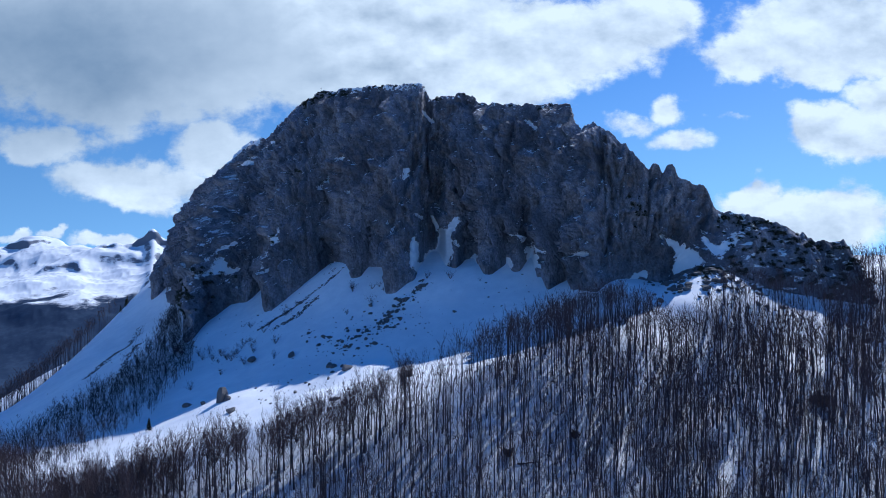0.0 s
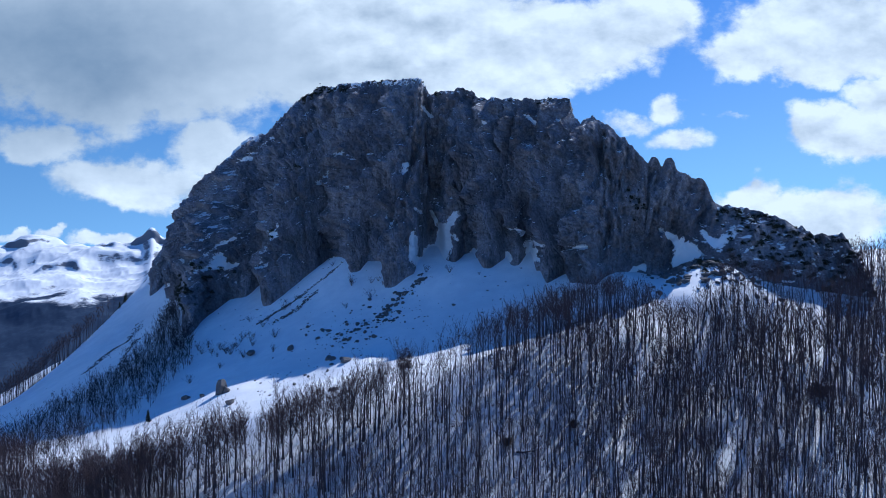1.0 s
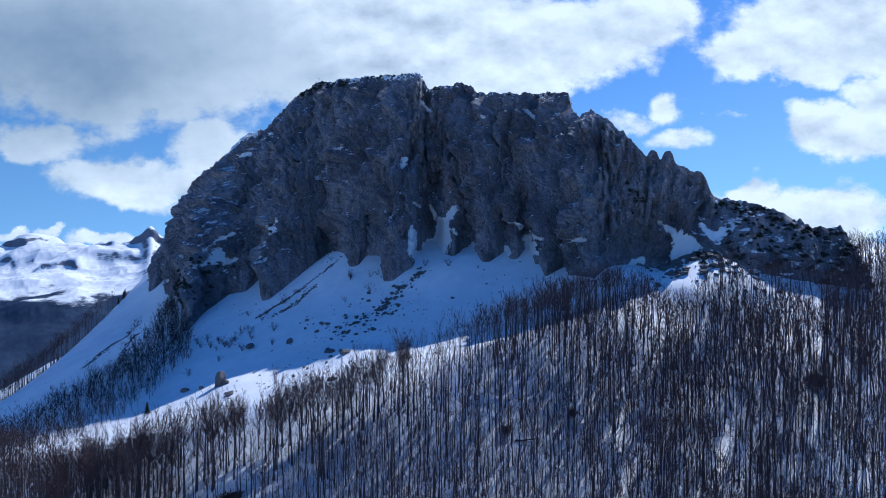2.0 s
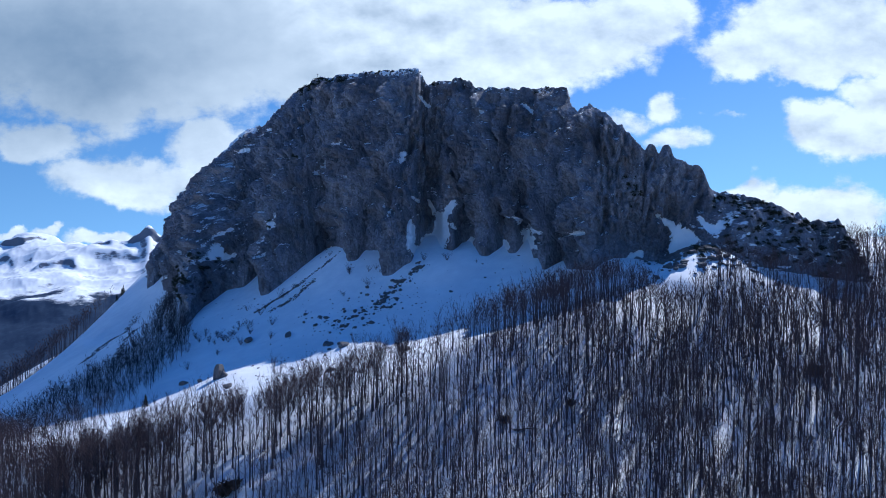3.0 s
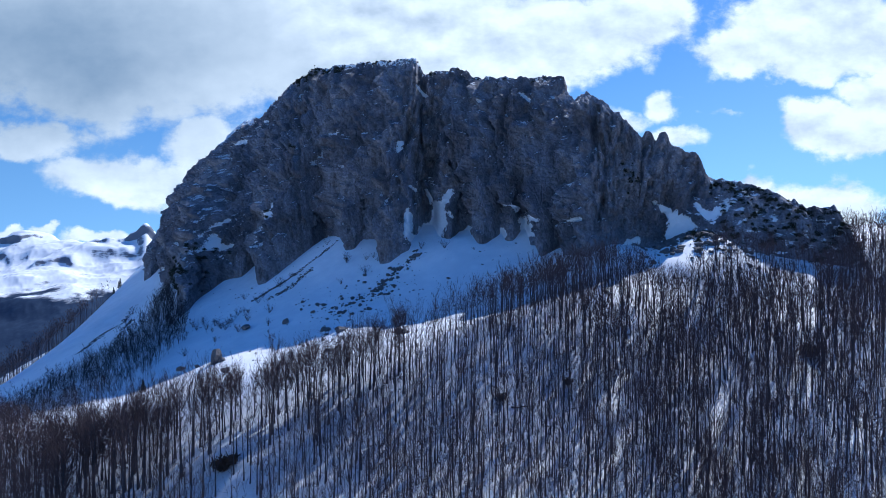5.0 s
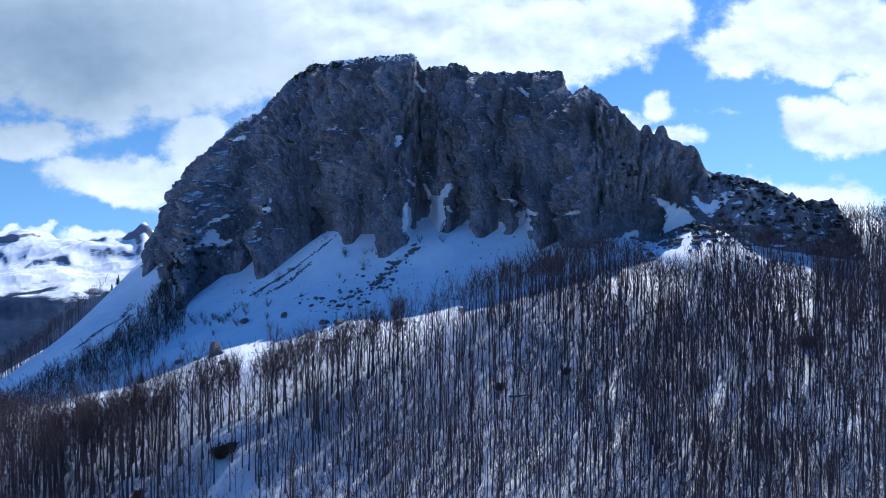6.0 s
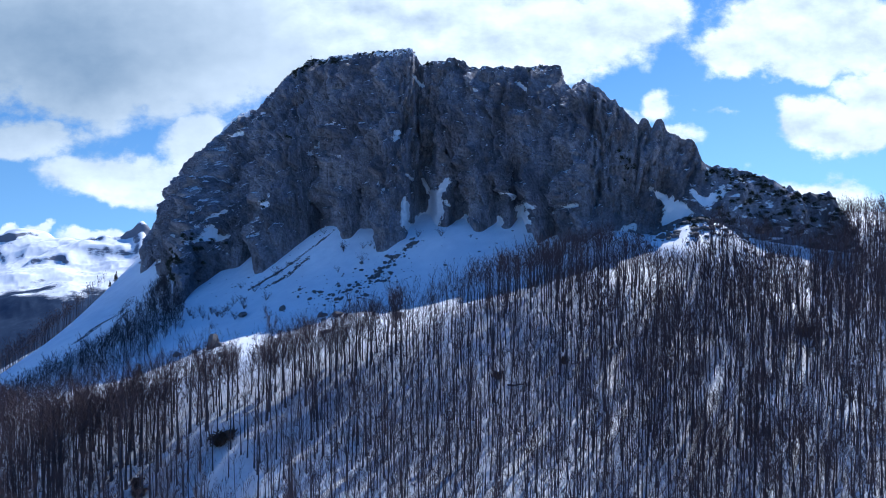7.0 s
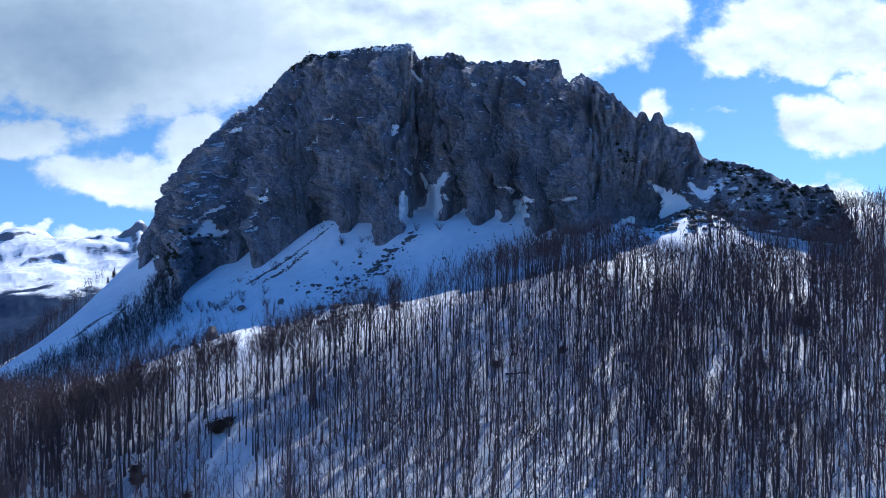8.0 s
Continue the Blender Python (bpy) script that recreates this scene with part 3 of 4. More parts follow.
def beech(seed, tall, limbs, fine, twigs=3, low=0.0, thick=1.25, spread=1.0, stout=1.0):
    """A bare forest beech: slender trunk, steep limbs in the upper part, a haze of twigs. Returns trunk and crown."""
    rng = np.random.default_rng(seed)
    h = np.linspace(0, 1, 7)
    bend = rng.normal(0, 0.13, (2, 7)).cumsum(1) * h + rng.normal(0, 0.03, (2, 7))
    path = np.stack([bend[0], bend[1], h * tall - 0.6], 1)
    girth = 0.0084 * tall * stout * rng.uniform(0.65, 1.5)
    trunk = tube(path, girth * (1 - 0.86 * h) + girth * 0.5 * np.exp(-h * 14), 5)
    low = low or rng.uniform(0.40, 0.60)
    crown = []
    for i in range(limbs):
        f = low + (0.97 - low) * (i + rng.random()) / limbs
        start = np.array([np.interp(f, h, path[:, c]) for c in range(3)])
        turn = i * 2.4 + rng.normal(0, 0.5)
        reach = tall * (0.085 + 0.20 * (1 - f)) * rng.uniform(0.6, 1.25) * spread * (0.5 if f < low + 0.08 else 1)
        steep = rng.uniform(0.8, 2.0)
        out = np.array([math.cos(turn), math.sin(turn), 0])
        mid = start + reach * 0.5 * (out + np.array([0, 0, steep * 0.7])) + rng.normal(0, 0.12, 3)
        tip = start + reach * (out * 0.9 + np.array([0, 0, steep * 1.2])) + rng.normal(0, 0.25, 3)
        r = girth * rng.uniform(0.3, 0.5) * (1.15 - f)
        crown.append(tube([start, mid, tip], [r, r * 0.6, 0.012], 3))
        for k in range(fine):
            g = rng.uniform(0.2, 1.0)
            a = start + (mid - start) * g * 2 if g < 0.5 else mid + (tip - mid) * (g * 2 - 1)
            d = rng.normal(size=3) * 0.36 + np.array([0, 0, 0.8]) + out * 0.3
            b = a + d * reach * rng.uniform(0.35, 0.75)
            crown.append(blade(a, b, 0.030 * thick, rng))
            for _ in range(twigs):
                c = a + (b - a) * rng.uniform(0.15, 0.95)
                e = c + (rng.normal(size=3) * 0.40 + np.array([0, 0, 0.65])) * reach * rng.uniform(0.25, 0.5)
                crown.append(blade(c, e, 0.021 * thick, rng))
    return trunk, joined(crown)


def in_wood(x, y):
    """Chance of a tree: the wood on the spur, thinning at its upper edge."""
    edge = along(x, EDGE_X, EDGE_Y)
    back = np.interp(x, WOOD_X, WOOD_BACK)
    return (y > 90) & (y < 262) & (y < edge + back + 3 * perlin(x / 9, y / 9)) & (np.abs(x) < 0.75 * y + 8)


def scatter(lo, hi, gap, seed, keep):
    rng = np.random.default_rng(seed)
    xs, ys = np.meshgrid(np.arange(lo[0], hi[0], gap), np.arange(lo[1], hi[1], gap))
    x = xs.ravel() + rng.uniform(-0.5, 0.5, xs.size) * gap
    y = ys.ravel() + rng.uniform(-0.5, 0.5, xs.size) * gap
    k = keep(x, y)
    return x[k], y[k], rng


NEAR_ROW = 104.0      # from here on the nearest trees are things of their own
tx_, ty_, trng = scatter((-160, 80), (205, 285), 2.5, 11, in_wood)
rim_ = along(tx_, EDGE_X, EDGE_Y) + np.interp(tx_, WOOD_X, WOOD_BACK) - ty_      # distance below the wood's upper edge
# tall old trees stand on the shoulder below the spur's edge, slim young ones on the steep ground under it
young_ = (tx_ > -75) & (tx_ < 40) & (rim_ > np.interp(tx_, [-70, -30, -12, 10, 40], [24, 18, 8, 12, 36])) & (trng.random(len(tx_)) < 0.88)
chance_ = np.interp(tx_, [-120, -95, -70, -40, -5, 25, 60, 90], [0.72, 0.60, 0.44, 0.44, 0.70, 0.98, 0.86, 0.80]) + np.interp(rim_, [6, 20], [0.42, 0.0]) * np.interp(tx_, [-50, -35, 0, 12, 60, 72], [1, 0.4, 0.3, 1.3, 1.3, 0.2])
keep_ = 1.25 * perlin(tx_ / 9, ty_ / 9, 0, 4) + trng.uniform(0, 1, len(tx_)) < chance_ + np.interp(tx_, [-50, -20, 0], [0.12, 0.24, 0.72]) * young_ - 0.4 * ((tx_ > 98) & (tx_ < 158) & (ty_ > 205))
tx_, ty_, rim_, young_ = tx_[keep_], ty_[keep_], rim_[keep_], young_[keep_]
tz_ = ground(tx_, ty_)
size_ = np.interp(tx_, [-115, -95, -75, -12, 10, 60], [0.84, 1.0, 1.14, 1.10, 0.92, 0.90]) * trng.uniform(0.72, 1.15, len(tx_))
size_ = size_ * np.where(tx_ < -12, np.interp(rim_, [0, 5, 14], [0.56, 0.68, 1.0]), np.interp(rim_, [0, 18], [0.75, 1.0]))      # lower trees at the upper edge
size_ = np.where(young_, np.clip(size_, 0.5, 0.95), size_)
order_ = np.argsort(ty_)
near_ = order_[ty_[order_] > NEAR_ROW][:290]

templates = {False: [], True: []}
for i in range(10):
    slim = i % 2 == 1
    trunk_, crown_ = beech(100 + i, 16.0, 13, 6, 4, 0.32, 1.0, 0.85, 0.95) if slim else beech(100 + i, 16.0, 18, 8, 4, 0, 1.0, 1.2, 1.2)
    tree = tagged(new("beech_tree"), "slim young beech with few twigs in the snow" if slim else "bare grey beech standing in the snow on the slope", "tree", "young beeches" if slim else "beech trees of the wood")
    trunk = new("trunk", mesh_from("trunk", *trunk_, BARK))
    crown = tagged(new("crown", mesh_from("crown", *crown_, TWIG, False)), "bare brown branches and twigs")
    trunk.parent = crown.parent = tree
    templates[slim].append(tree)
placed = {False: 0, True: 0}


def tree_pose(i, rng):
    s = size_[i]
    return Matrix.LocRotScale((tx_[i], ty_[i], tz_[i]), Euler((rng.normal(0, 0.03), rng.normal(0, 0.03), rng.uniform(0, 6.28))), (s * rng.uniform(0.85, 1.1),) * 2 + (s,))


for i in near_:
    m, slim = tree_pose(i, trng), bool(young_[i])
    shapes_, done = templates[slim], placed[slim]
    if done < len(shapes_):
        shapes_[done].matrix_basis = m
    else:
        ob = copy_thing(shapes_[done % len(shapes_)], Matrix())
        ob.matrix_basis = m
    placed[slim] += 1


def stand(name, x, y, z, shapes, rng, sizes, label, category, mats):
    """Many trees past counting, joined into one mesh with bark and twigs."""
    verts, tris, which, n = [], [], [], 0
    for i in range(len(x)):
        (tv, tt), (cv, ct) = shapes[rng.integers(len(shapes))]
        s, a = sizes[i], rng.uniform(0, 6.283)
        lx, ly = rng.normal(0, 0.03, 2)
        turn = np.array([[math.cos(a), -math.sin(a), lx], [math.sin(a), math.cos(a), ly], [0, 0, 1]]) * s
        v = np.concatenate([tv, cv]) @ turn.T + (x[i], y[i], z[i])
        verts.append(v)
        tris.append(np.concatenate([tt, ct + len(tv)]) + n)
        which.append(np.r_[np.zeros(len(tt), np.int32), np.ones(len(ct), np.int32)])
        n += len(v)
    me = mesh_from(name, np.concatenate(verts), np.concatenate(tris), mats, False)
    me.polygons.foreach_set("material_index", np.concatenate(which).astype(np.int32))
    return tagged(new(name, me), label, category, kind="stuff")


old_shapes = [beech(200 + i, 16.0, 20, 9, 5, 0, 1.0, 1.3, 1.75) for i in range(8)]
light_shapes = [beech(220 + i, 16.0, 14, 8, 4, 0, 1.0, 1.2, 1.15) for i in range(7)]
pole_shapes = [beech(310 + i, 16.0, 12, 5, 3, 0.32, 1.2, 0.85, 1.0) for i in range(6)]
mid_shapes = [beech(230 + i, 16.0, 11, 7, 2, 0, 2.1, 1.2, 1.3) for i in range(7)]
thin_shapes = [beech(260 + i, 16.0, 7, 3, 2, 0, 4.0) for i in range(5)]
scrub_shapes = [beech(280 + i, 14.0, 9, 6, 2, 0.1, 3.8, 1.5) for i in range(5)]
rest_ = np.setdiff1d(order_, near_)
for name_, pick_, shapes_, label_ in (
        ("young_beech_wood", young_[rest_], pole_shapes, "slender young beeches with thin crowns on snow"),
        ("valley_beech_wood", tx_[rest_] < -92, mid_shapes, "brown leafless beech crowns running down to the valley"),
        ("old_beech_wood", ~young_[rest_] & (tx_[rest_] >= -92) & (tx_[rest_] < -8), old_shapes, "tall stout leafless beeches along the spur's shoulder"),
        ("upper_beech_wood", ~young_[rest_] & (tx_[rest_] >= -8) & (ty_[rest_] > 160), mid_shapes, "leafless beech wood below the rock face"),
        ("beech_wood", ~young_[rest_] & (tx_[rest_] >= -8) & (ty_[rest_] <= 160), light_shapes, "dense leafless beech wood on a snowy slope")):
    k_ = rest_[pick_]
    stand(name_, tx_[k_], ty_[k_], tz_[k_], shapes_, trng, size_[k_], label_, "wood", [BARK, TWIG])

# wood in the shaded gully, and the brown wood beyond the lip of the slope
def gully_part(x, y):
    row = [200, 230, 250, 280, 300, 330, 350, 385, 430]
    sway = 5 * perlin(x / 13, y / 13)
    return (x + sway > np.interp(y, row, [-185, -184, -180, -172, -164, -158, -163, -178, -190])) & (x + sway < np.interp(y, row, [-116, -112, -111, -117, -124, -136, -150, -167, -185]))


gully_x, gully_y, grng = scatter((-215, 188), (-80, 432), 3.3, 23, gully_part)
gully_size = (0.24 + 0.42 * grng.random(len(gully_x)) ** 1.5) * np.interp(gully_y, [220, 300], [0.9, 1.25])
stand("gully_wood", gully_x, gully_y, ground(gully_x, gully_y), scrub_shapes, grng, gully_size, "dark leafless scrub and beech in a shaded gully", "wood", [SHADED_BARK, SHADED_BARK])
lip_x, lip_y, lrng = scatter((-345, 330), (-262, 515), 5.2, 29, lambda x, y: x < -271 - 0.05 * (y - 450))
stand("lip_wood", lip_x, lip_y, ground(lip_x, lip_y), thin_shapes, lrng, lrng.uniform(0.85, 1.3, len(lip_x)), "brown leafless wood beyond the snowy lip", "wood", [BARK, TWIG])


# ---- boulders, scrub and small things ----
STONE = make_bark("boulder_stone", (0.055, 0.054, 0.058, 1), (0.18, 0.174, 0.176, 1))
DRY = make_bark("dry_brown_leaves", (0.04, 0.026, 0.02, 1), (0.11, 0.07, 0.05, 1))


def boulder_mesh(name, seed, size, tall=1.0, rough=0.28, level=3):
    """A broken block: a ball cut by flat faces, then roughened."""
    rng = np.random.default_rng(seed)
    bm = bmesh.new()
    bmesh.ops.create_icosphere(bm, subdivisions=level, radius=1.0)
    v = np.array([p.co[:] for p in bm.verts])
    f = np.array([[p.index for p in face.verts] for face in bm.faces])
    bm.free()
    for _ in range(16):
        d = rng.normal(size=3)
        d /= np.linalg.norm(d)
        over = np.maximum(0, v @ d - rng.uniform(0.42, 0.72))
        v = v - over[:, None] * d
    v = v + v * (rough * fbm(v[:, 0] * 1.6, v[:, 1] * 1.6, v[:, 2] * 1.6, 4, seed))[:, None]
    v = v * 1.35 * np.array([1.0, 0.9, tall]) * size
    return mesh_from(name, v, f, STONE, False)


def boulder(x, y, size, tall, seed, label):
    ob = tagged(new("boulder", boulder_mesh("boulder", seed, size, tall)), label, "boulder", "boulders on the snow slope")
    ob.matrix_basis = Matrix.LocRotScale((x, y, float(ground(x, y)) + size * tall * 0.35), Euler((0, 0, seed * 1.3)), None)


for x, y, size, tall, label in (
        (-79.5, 219.5, 2.6, 1.25, "tall split grey boulder standing in sunlit snow"), (-77.3, 218.8, 1.7, 1.0, "grey boulder against a taller block in snow"),
        (-35.0, 221, 1.9, 0.9, "grey boulder at the edge of the shade on snow"), (-83, 266, 2.2, 0.7, "low dark boulder in shaded snow"),
        (-64, 257, 1.7, 0.8, "dark boulder in shaded snow"), (-31.5, 172, 0.9, 0.9, "grey rock standing among the trees"),
        (-30.0, 172, 1.4, 0.6, "low grey rock among the trees"), (-11, 196, 2.4, 0.55, "broad low rock in sunlit snow"),
        (-11, 203, 1.5, 0.4, "flat rock half buried in snow"), (-72, 208, 1.6, 0.7, "grey boulder in sunlit snow"),
        (-44, 236, 1.5, 0.8, "dark boulder in shaded snow"), (-41.5, 233, 1.3, 0.8, "dark boulder in shaded snow"),
        (-90, 229, 1.0, 0.9, "small boulder on sunlit snow"), (-52, 215, 0.8, 0.8, "small boulder on sunlit snow"),
        (-97, 232, 1.6, 0.6, "low boulder beside a bare bush")):
    boulder(x, y, size, tall, int(abs(x * 7 + y)), label)


def rubble(name, spots, seed, lo, hi, label):
    """Loose stones past counting, joined."""
    rng = np.random.default_rng(seed)
    shapes = []
    for i in range(5):
        me = boulder_mesh("stone", 300 + i, 1.0, 0.7, 0.4, 1)
        v = np.empty(len(me.vertices) * 3, np.float32)
        me.vertices.foreach_get("co", v)
        f = np.array([p.vertices[:] for p in me.polygons])
        shapes.append((v.reshape(-1, 3), f))
        bpy.data.meshes.remove(me)
    pieces = []
    for x, y in spots:
        v, f = shapes[rng.integers(5)]
        s, a = lo + (hi - lo) * rng.random() ** 2.5, rng.uniform(0, 6.28)
        c, d = math.cos(a), math.sin(a)
        pieces.append((v @ np.array([[c, d, 0], [-d, c, 0], [0, 0, 1]]) * s + (x, y, float(ground(x, y)) + 0.15 * s), f))
    tagged(new(name, mesh_from(name, *joined(pieces), STONE, False)), label, "stones", kind="stuff")


def strip(a, b, wide, count, rng):
    f = rng.random(count)[:, None]
    bow = wide * 2.0 * np.sin(f * 5 + a[0])
    return np.array(a) + (np.array(b) - np.array(a)) * f + rng.normal(0, 1, (count, 2)) * wide * (0.35 + 1.3 * np.abs(np.sin(f * 9 + a[1]))) + bow * np.array([[0.8, -0.6]])


srng = np.random.default_rng(77)
rubble("scree", np.concatenate([strip((-11, 291), (-27, 262), 1.6, 190, srng), strip((-30, 276), (-34, 238), 6.5, 130, srng), strip((-52, 272), (-40, 244), 6, 40, srng)]), 5, 0.25, 1.5, "dark loose stones scattered over shaded snow")
rubble("slope_stones", np.concatenate([strip((-90, 300), (20, 250), 16, 240, srng), strip((-80, 222), (-20, 215), 9, 50, srng), strip((-190, 330), (-100, 290), 16, 40, srng)]), 6, 0.12, 0.7, "small stones melting out of the snow slope")
rubble("debris_line", np.concatenate([strip((-92.3, 301.6), (-70, 312.5), 0.5, 420, srng), strip((-70, 312.5), (-53, 325), 0.5, 130, srng), strip((-82, 296), (-62, 308), 0.9, 260, srng), strip((-201, 342), (-214, 437), 1.2, 700, srng), strip((-168, 316), (-186, 372), 1.0, 240, srng)]), 8, 0.12, 0.85, "dark lines of earth and stones down the snow")
rubble("saddle_rocks", np.concatenate([strip((96, 230), (112, 250), 4.0, 210, srng), strip((82, 228), (98, 246), 3.0, 110, srng), strip((104, 226), (116, 236), 4.0, 80, srng)]), 9, 0.3, 2.0, "dark broken rocks on the snow ramp beside the cliff")


def shrub_mesh(name, seed, stems, tall, mat, leafy=0):
    """A many-stemmed bare bush."""
    rng = np.random.default_rng(seed)
    pieces = []
    for _ in range(stems):
        a, out = rng.uniform(0, 6.28), rng.uniform(0.15, 0.9)
        tip = np.array([math.cos(a) * out, math.sin(a) * out, rng.uniform(0.6, 1.0)]) * tall
        mid = tip * 0.5 + rng.normal(0, 0.05, 3) * tall
        pieces.append(tube([np.array([0, 0, -0.2]), mid, tip], [0.035, 0.022, 0.006], 3))
        for _ in range(9):
            g = rng.uniform(0.3, 1)
            p = mid + (tip - mid) * (g * 2 - 1) if g > 0.5 else mid * g * 2
            pieces.append(blade(p, p + (rng.normal(size=3) * 0.5 + np.array([0, 0, 0.5])) * tall * 0.3, 0.02, rng))
        for _ in range(leafy):
            p = tip * rng.uniform(0.3, 1.0) + rng.normal(0, 0.12, 3) * tall
            pieces.append(blade(p, p + rng.normal(size=3) * 0.3, 0.12, rng))
    return mesh_from(name, *joined(pieces), mat, False)


shrubs = [shrub_mesh("shrub", 40 + i, 14, 2.6, TWIG) for i in range(4)]
brush = [shrub_mesh("bush", 60 + i, 16, 1.7, DRY, 40) for i in range(3)]
spots = np.concatenate([strip((-125, 305), (-70, 262), 10, 34, srng), strip((-90, 308), (-50, 300), 8, 14, srng), strip((-35, 305), (10, 285), 6, 8, srng), strip((-200, 310), (-160, 260), 8, 8, srng)])
for i, (x, y) in enumerate(spots):
    ob = tagged(new("shrub", shrubs[i % 4]), "small leafless shrub in shaded snow", "shrub", "shrubs on the snow slope")
    s = srng.uniform(0.6, 1.6)
    ob.matrix_basis = Matrix.LocRotScale((x, y, float(ground(x, y))), Euler((0, 0, i)), (s, s, s))
for i, (x, y, s) in enumerate(((-45.5, 128, 1.5), (-43.5, 129, 1.2), (-60, 124, 1.1), (-62, 127, 1.0), (-72, 124, 1.3), (-66.5, 121, 0.9), (-47, 116, 0.8), (105, 170, 1.8), (106.5, 172, 1.5), (16, 150, 1.0), (34, 158, 1.0))):
    ob = tagged(new("bush", brush[i % 3]), "dense brown bush with dead leaves under the beeches", "bush", "brown bushes in the wood")
    ob.matrix_basis = Matrix.LocRotScale((x, y, float(ground(x, y))), Euler((0, 0, i)), (s * 1.2, s * 1.2, s))


def pine_mesh(name, seed, blades):
    """A low cushion of mountain pine."""
    rng = np.random.default_rng(seed)
    pieces = []
    lumps = rng.uniform(-1, 1, (7, 3)) * np.array([0.9, 0.9, 0.5])
    for i in range(blades):
        d = rng.normal(size=3)
        d[2] = abs(d[2])
        d /= np.linalg.norm(d)
        p = lumps[i % 7] + d * rng.uniform(0.3, 0.75) * np.array([1, 1, 0.9])
        pieces.append(blade(p, p + (d + np.array([0, 0, 0.6])) * rng.uniform(0.15, 0.36), 0.07, rng))
    return mesh_from(name, *joined(pieces), NEEDLE, False)


pines = [pine_mesh("dwarf_pine", 80 + i, 440) for i in range(3)]
FX, FY, FZ = MX[:ROWS_UP], MY[:ROWS_UP], MZ[:ROWS_UP]


def on_rock(x, z):
    k = np.argmin((FX - x) ** 2 + (FZ - z) ** 2)
    return float(FX.flat[k]), float(FY.flat[k]), float(FZ.flat[k])


def pine(at, s, i, label):
    ob = tagged(new("dwarf_pine", pines[i % 3]), label, "dwarf pine", "dwarf pines on the rock")
    ob.matrix_basis = Matrix.LocRotScale((at[0], at[1], at[2] - 0.25 * s), Euler((0.25, 0, i * 1.7)), (s, s, s))


for i in range(150):
    x = srng.uniform(114, 166)
    low = float(ground(x, np.interp(x, [110, 166], [244, 232])))
    high = float(np.interp(x, [114, 133, 146, 154, 161, 166], [66, 63, 57, 52, 52, 44]))
    pine(on_rock(x, srng.uniform(low, high)), srng.uniform(0.6, 1.4), i, "dark dwarf pine cushion on snowy rocks")
for i in range(46):
    x = srng.uniform(-100, -60)
    pine(on_rock(x, float(np.interp(x, [-106, -82, -48], [149, 154, 153])) - srng.uniform(-0.5, 6)), srng.uniform(0.7, 1.5), i, "dark dwarf pine on the cliff's rim")
for i in range(30):
    x = srng.uniform(-48, 60)
    pine(on_rock(x, float(np.interp(x, [-48, -12, -8, 12, 21, 37, 64], [153, 147, 138, 141, 132, 128, 124])) - srng.uniform(0, 2)), srng.uniform(0.5, 1.0), i, "small dwarf pine on the skyline")
thicket = []
for i in range(170):
    f = srng.random()
    at, size = on_rock(-190 + 52 * f + srng.normal(0, 7), -2 + 34 * f + srng.normal(0, 7)), srng.uniform(0.6, 1.7)
    co = np.empty(len(pines[i % 3].vertices) * 3, np.float32)
    pines[i % 3].vertices.foreach_get("co", co)
    thicket.append((co.reshape(-1, 3) * size + (at[0], at[1], at[2] - 0.25 * size), np.arange(len(co) // 3).reshape(-1, 3)))
tagged(new("dwarf_pine_thicket", mesh_from("dwarf_pine_thicket", *joined(thicket), NEEDLE, False)), "dark dwarf pine thicket on shaded rocks", "dwarf pines", kind="stuff")
for i in range(12):
    pine(on_rock(82 + srng.normal(0, 3), 66 + srng.normal(0, 4)), srng.uniform(0.6, 1.2), i, "dark dwarf pine on a ledge")
for i, (x, z) in enumerate(((-88, 97), (-86, 96), (-90, 98), (-100, 58), (-98, 54))):
    pine(on_rock(x, z), 1.3, i, "dark dwarf pine on a ledge")
for i, (x, y, s) in enumerate(((113, 245, 1.9), (115, 246, 1.6), (117, 244, 1.3))):
    pine((x, y, float(ground(x, y)) + 0.4), s, i, "large dark dwarf pine beside bright snow")


for i in range(36):
    f = srng.random()
    x, y = 98 + 14 * f + srng.normal(0, 3.5), 230 + 20 * f + srng.normal(0, 3.5)
    pine((x, y, float(ground(x, y)) + 0.2), srng.uniform(0.6, 1.5), i, "dark dwarf pine on the snow ramp")


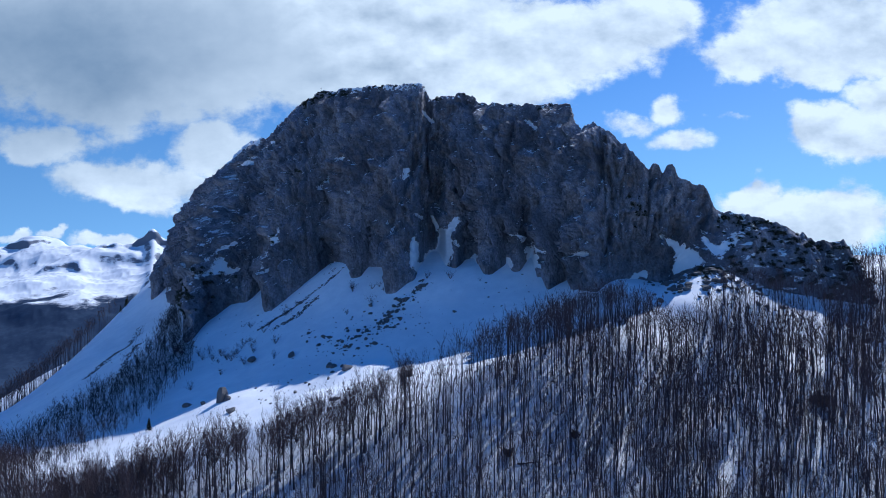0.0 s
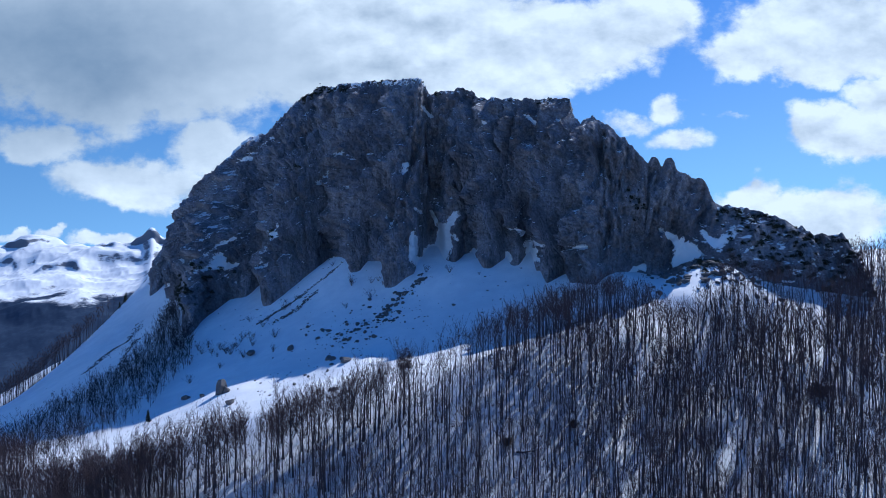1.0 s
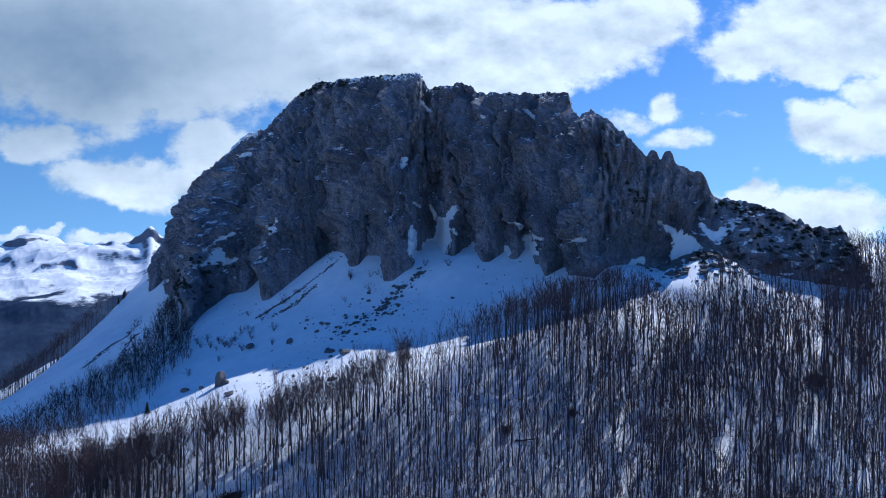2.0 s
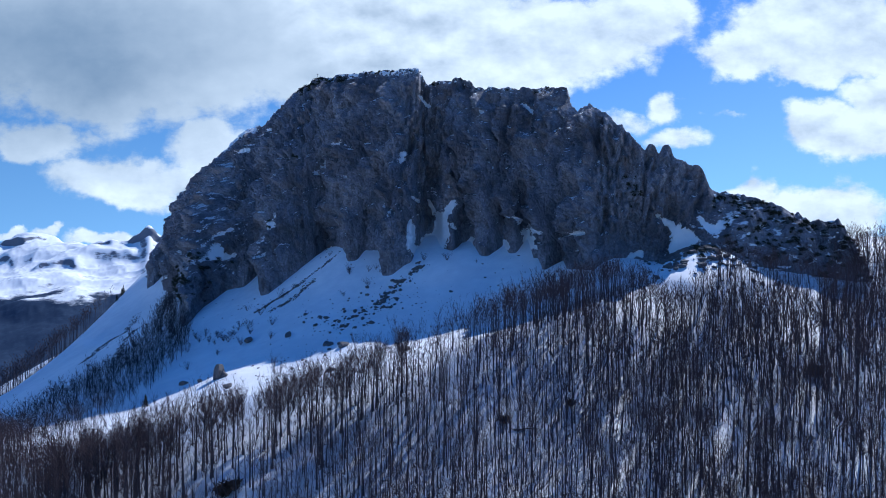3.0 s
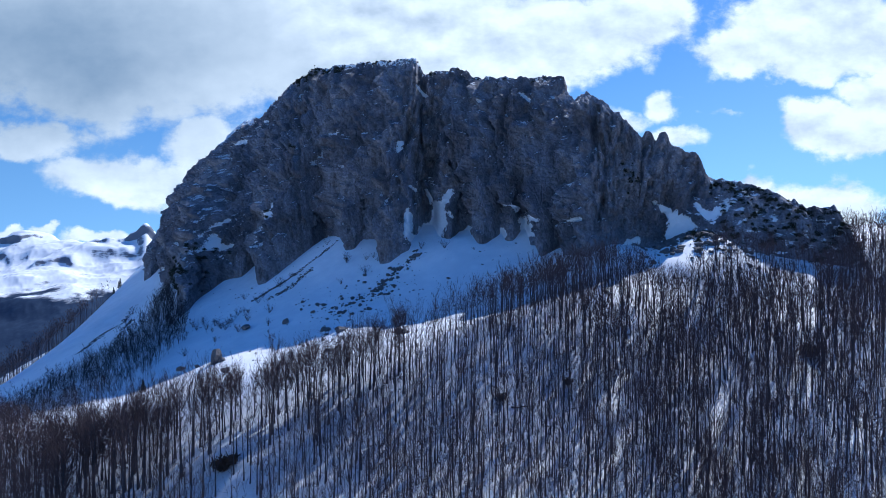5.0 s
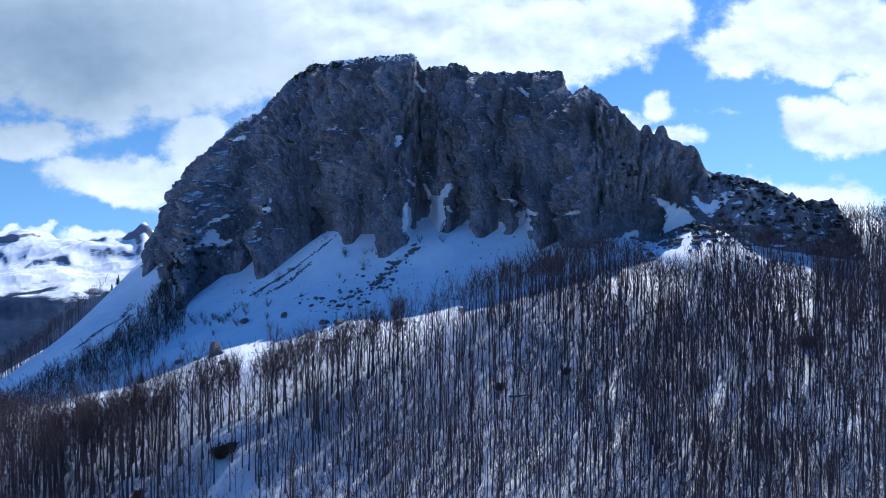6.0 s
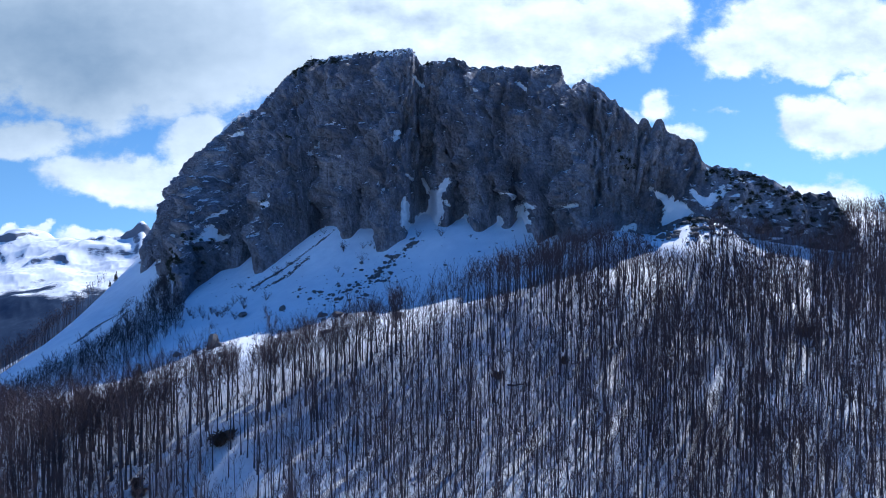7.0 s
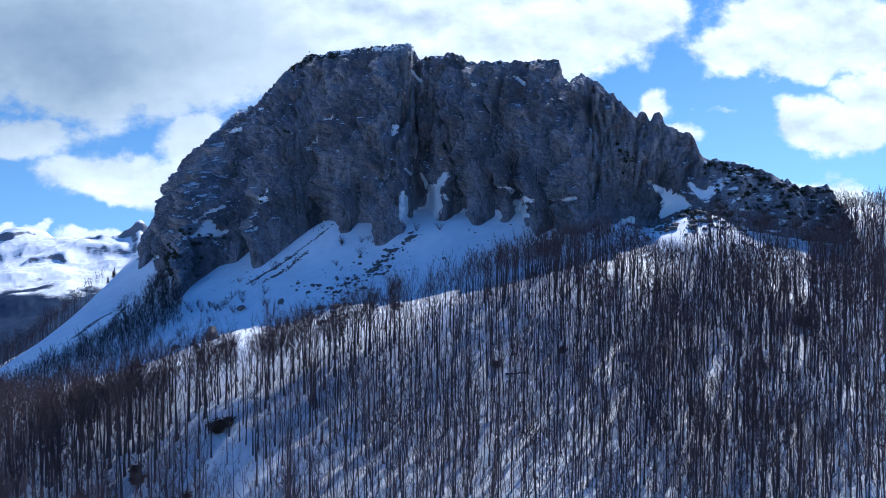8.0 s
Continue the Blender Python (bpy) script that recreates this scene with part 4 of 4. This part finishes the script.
def spruce(x, y, tall, seed):
    rng = np.random.default_rng(seed)
    tree = tagged(new("spruce_tree"), "small dark green spruce in the snow", "tree", "spruces on the slope")
    trunk = new("trunk", mesh_from("trunk", *tube([(0, 0, -0.3), (0, 0, tall * 0.5), (0, 0, tall)], [0.12, 0.08, 0.01], 5), BARK))
    pieces = []
    for i in range(260):
        h = rng.random() ** 0.8
        a, r = rng.uniform(0, 6.28), (1 - h) * tall * 0.26 + 0.1
        p = np.array([0, 0, tall * (0.08 + 0.9 * h)])
        q = p + np.array([math.cos(a) * r, math.sin(a) * r, -0.25 * r + rng.normal(0, 0.1)])
        pieces.append(blade(p, q, 0.10, rng)), pieces.append(blade(p + (q - p) * 0.4, q + rng.normal(0, 0.2, 3), 0.14, rng))
    crown = new("crown", mesh_from("crown", *joined(pieces), NEEDLE, False))
    trunk.parent = crown.parent = tree
    tree.location = (x, y, float(ground(x, y)))


for i, (x, y, tall) in enumerate(((-103, 214, 4.5), (-138, 318, 5.0), (-270, 520, 7), (-268, 508, 6), (-274, 530, 8))):
    spruce(x, y, tall, 500 + i)


def fallen(x, y, length, turn, seed):
    rng = np.random.default_rng(seed)
    log = tagged(new("fallen_tree"), "fallen bare trunk lying across the snowy slope", "log", "fallen trunks")
    path = np.stack([np.linspace(0, length, 6), rng.normal(0, 0.12, 6), 0.25 + rng.normal(0, 0.06, 6)], 1)
    g = [float(ground(x + math.cos(turn) * p[0], y + math.sin(turn) * p[0])) for p in path]
    path[:, 2] += np.array(g) - g[0]
    trunk = new("trunk", mesh_from("trunk", *tube(path, np.linspace(0.26, 0.07, 6), 6), BARK))
    pieces = [blade(path[i], path[i] + rng.normal(size=3) * 1.2 + np.array([0.8, 0, 0.9]), 0.05, rng) for i in (2, 3, 3, 4, 4, 5)]
    limb = new("branch", mesh_from("branch", *joined(pieces), TWIG, False))
    trunk.parent = limb.parent = log
    log.matrix_basis = Matrix.LocRotScale((x, y, g[0]), Euler((0, 0, turn)), None)


for i, (x, y, length, turn) in enumerate(((18, 148, 6, 0.2), (88, 118, 10, -0.8))):
    fallen(x, y, length, turn, 900 + i)


def summit_post():
    at = on_rock(-81, 156)
    post = tagged(new("summit_marker"), "small dark post on the summit rocks", "marker")
    pole = new("pole", mesh_from("pole", *tube([(0, 0, -1.0), (0, 0, 1.0), (0, 0, 2.2)], [0.09, 0.08, 0.07], 5), BARK))
    head = new("sign_board", mesh_from("sign_board", *tube([(-0.45, 0, 1.8), (0, 0, 1.8), (0.45, 0, 1.8)], [0.14, 0.15, 0.14], 4), BARK))
    pole.parent = head.parent = post
    post.location = at


summit_post()
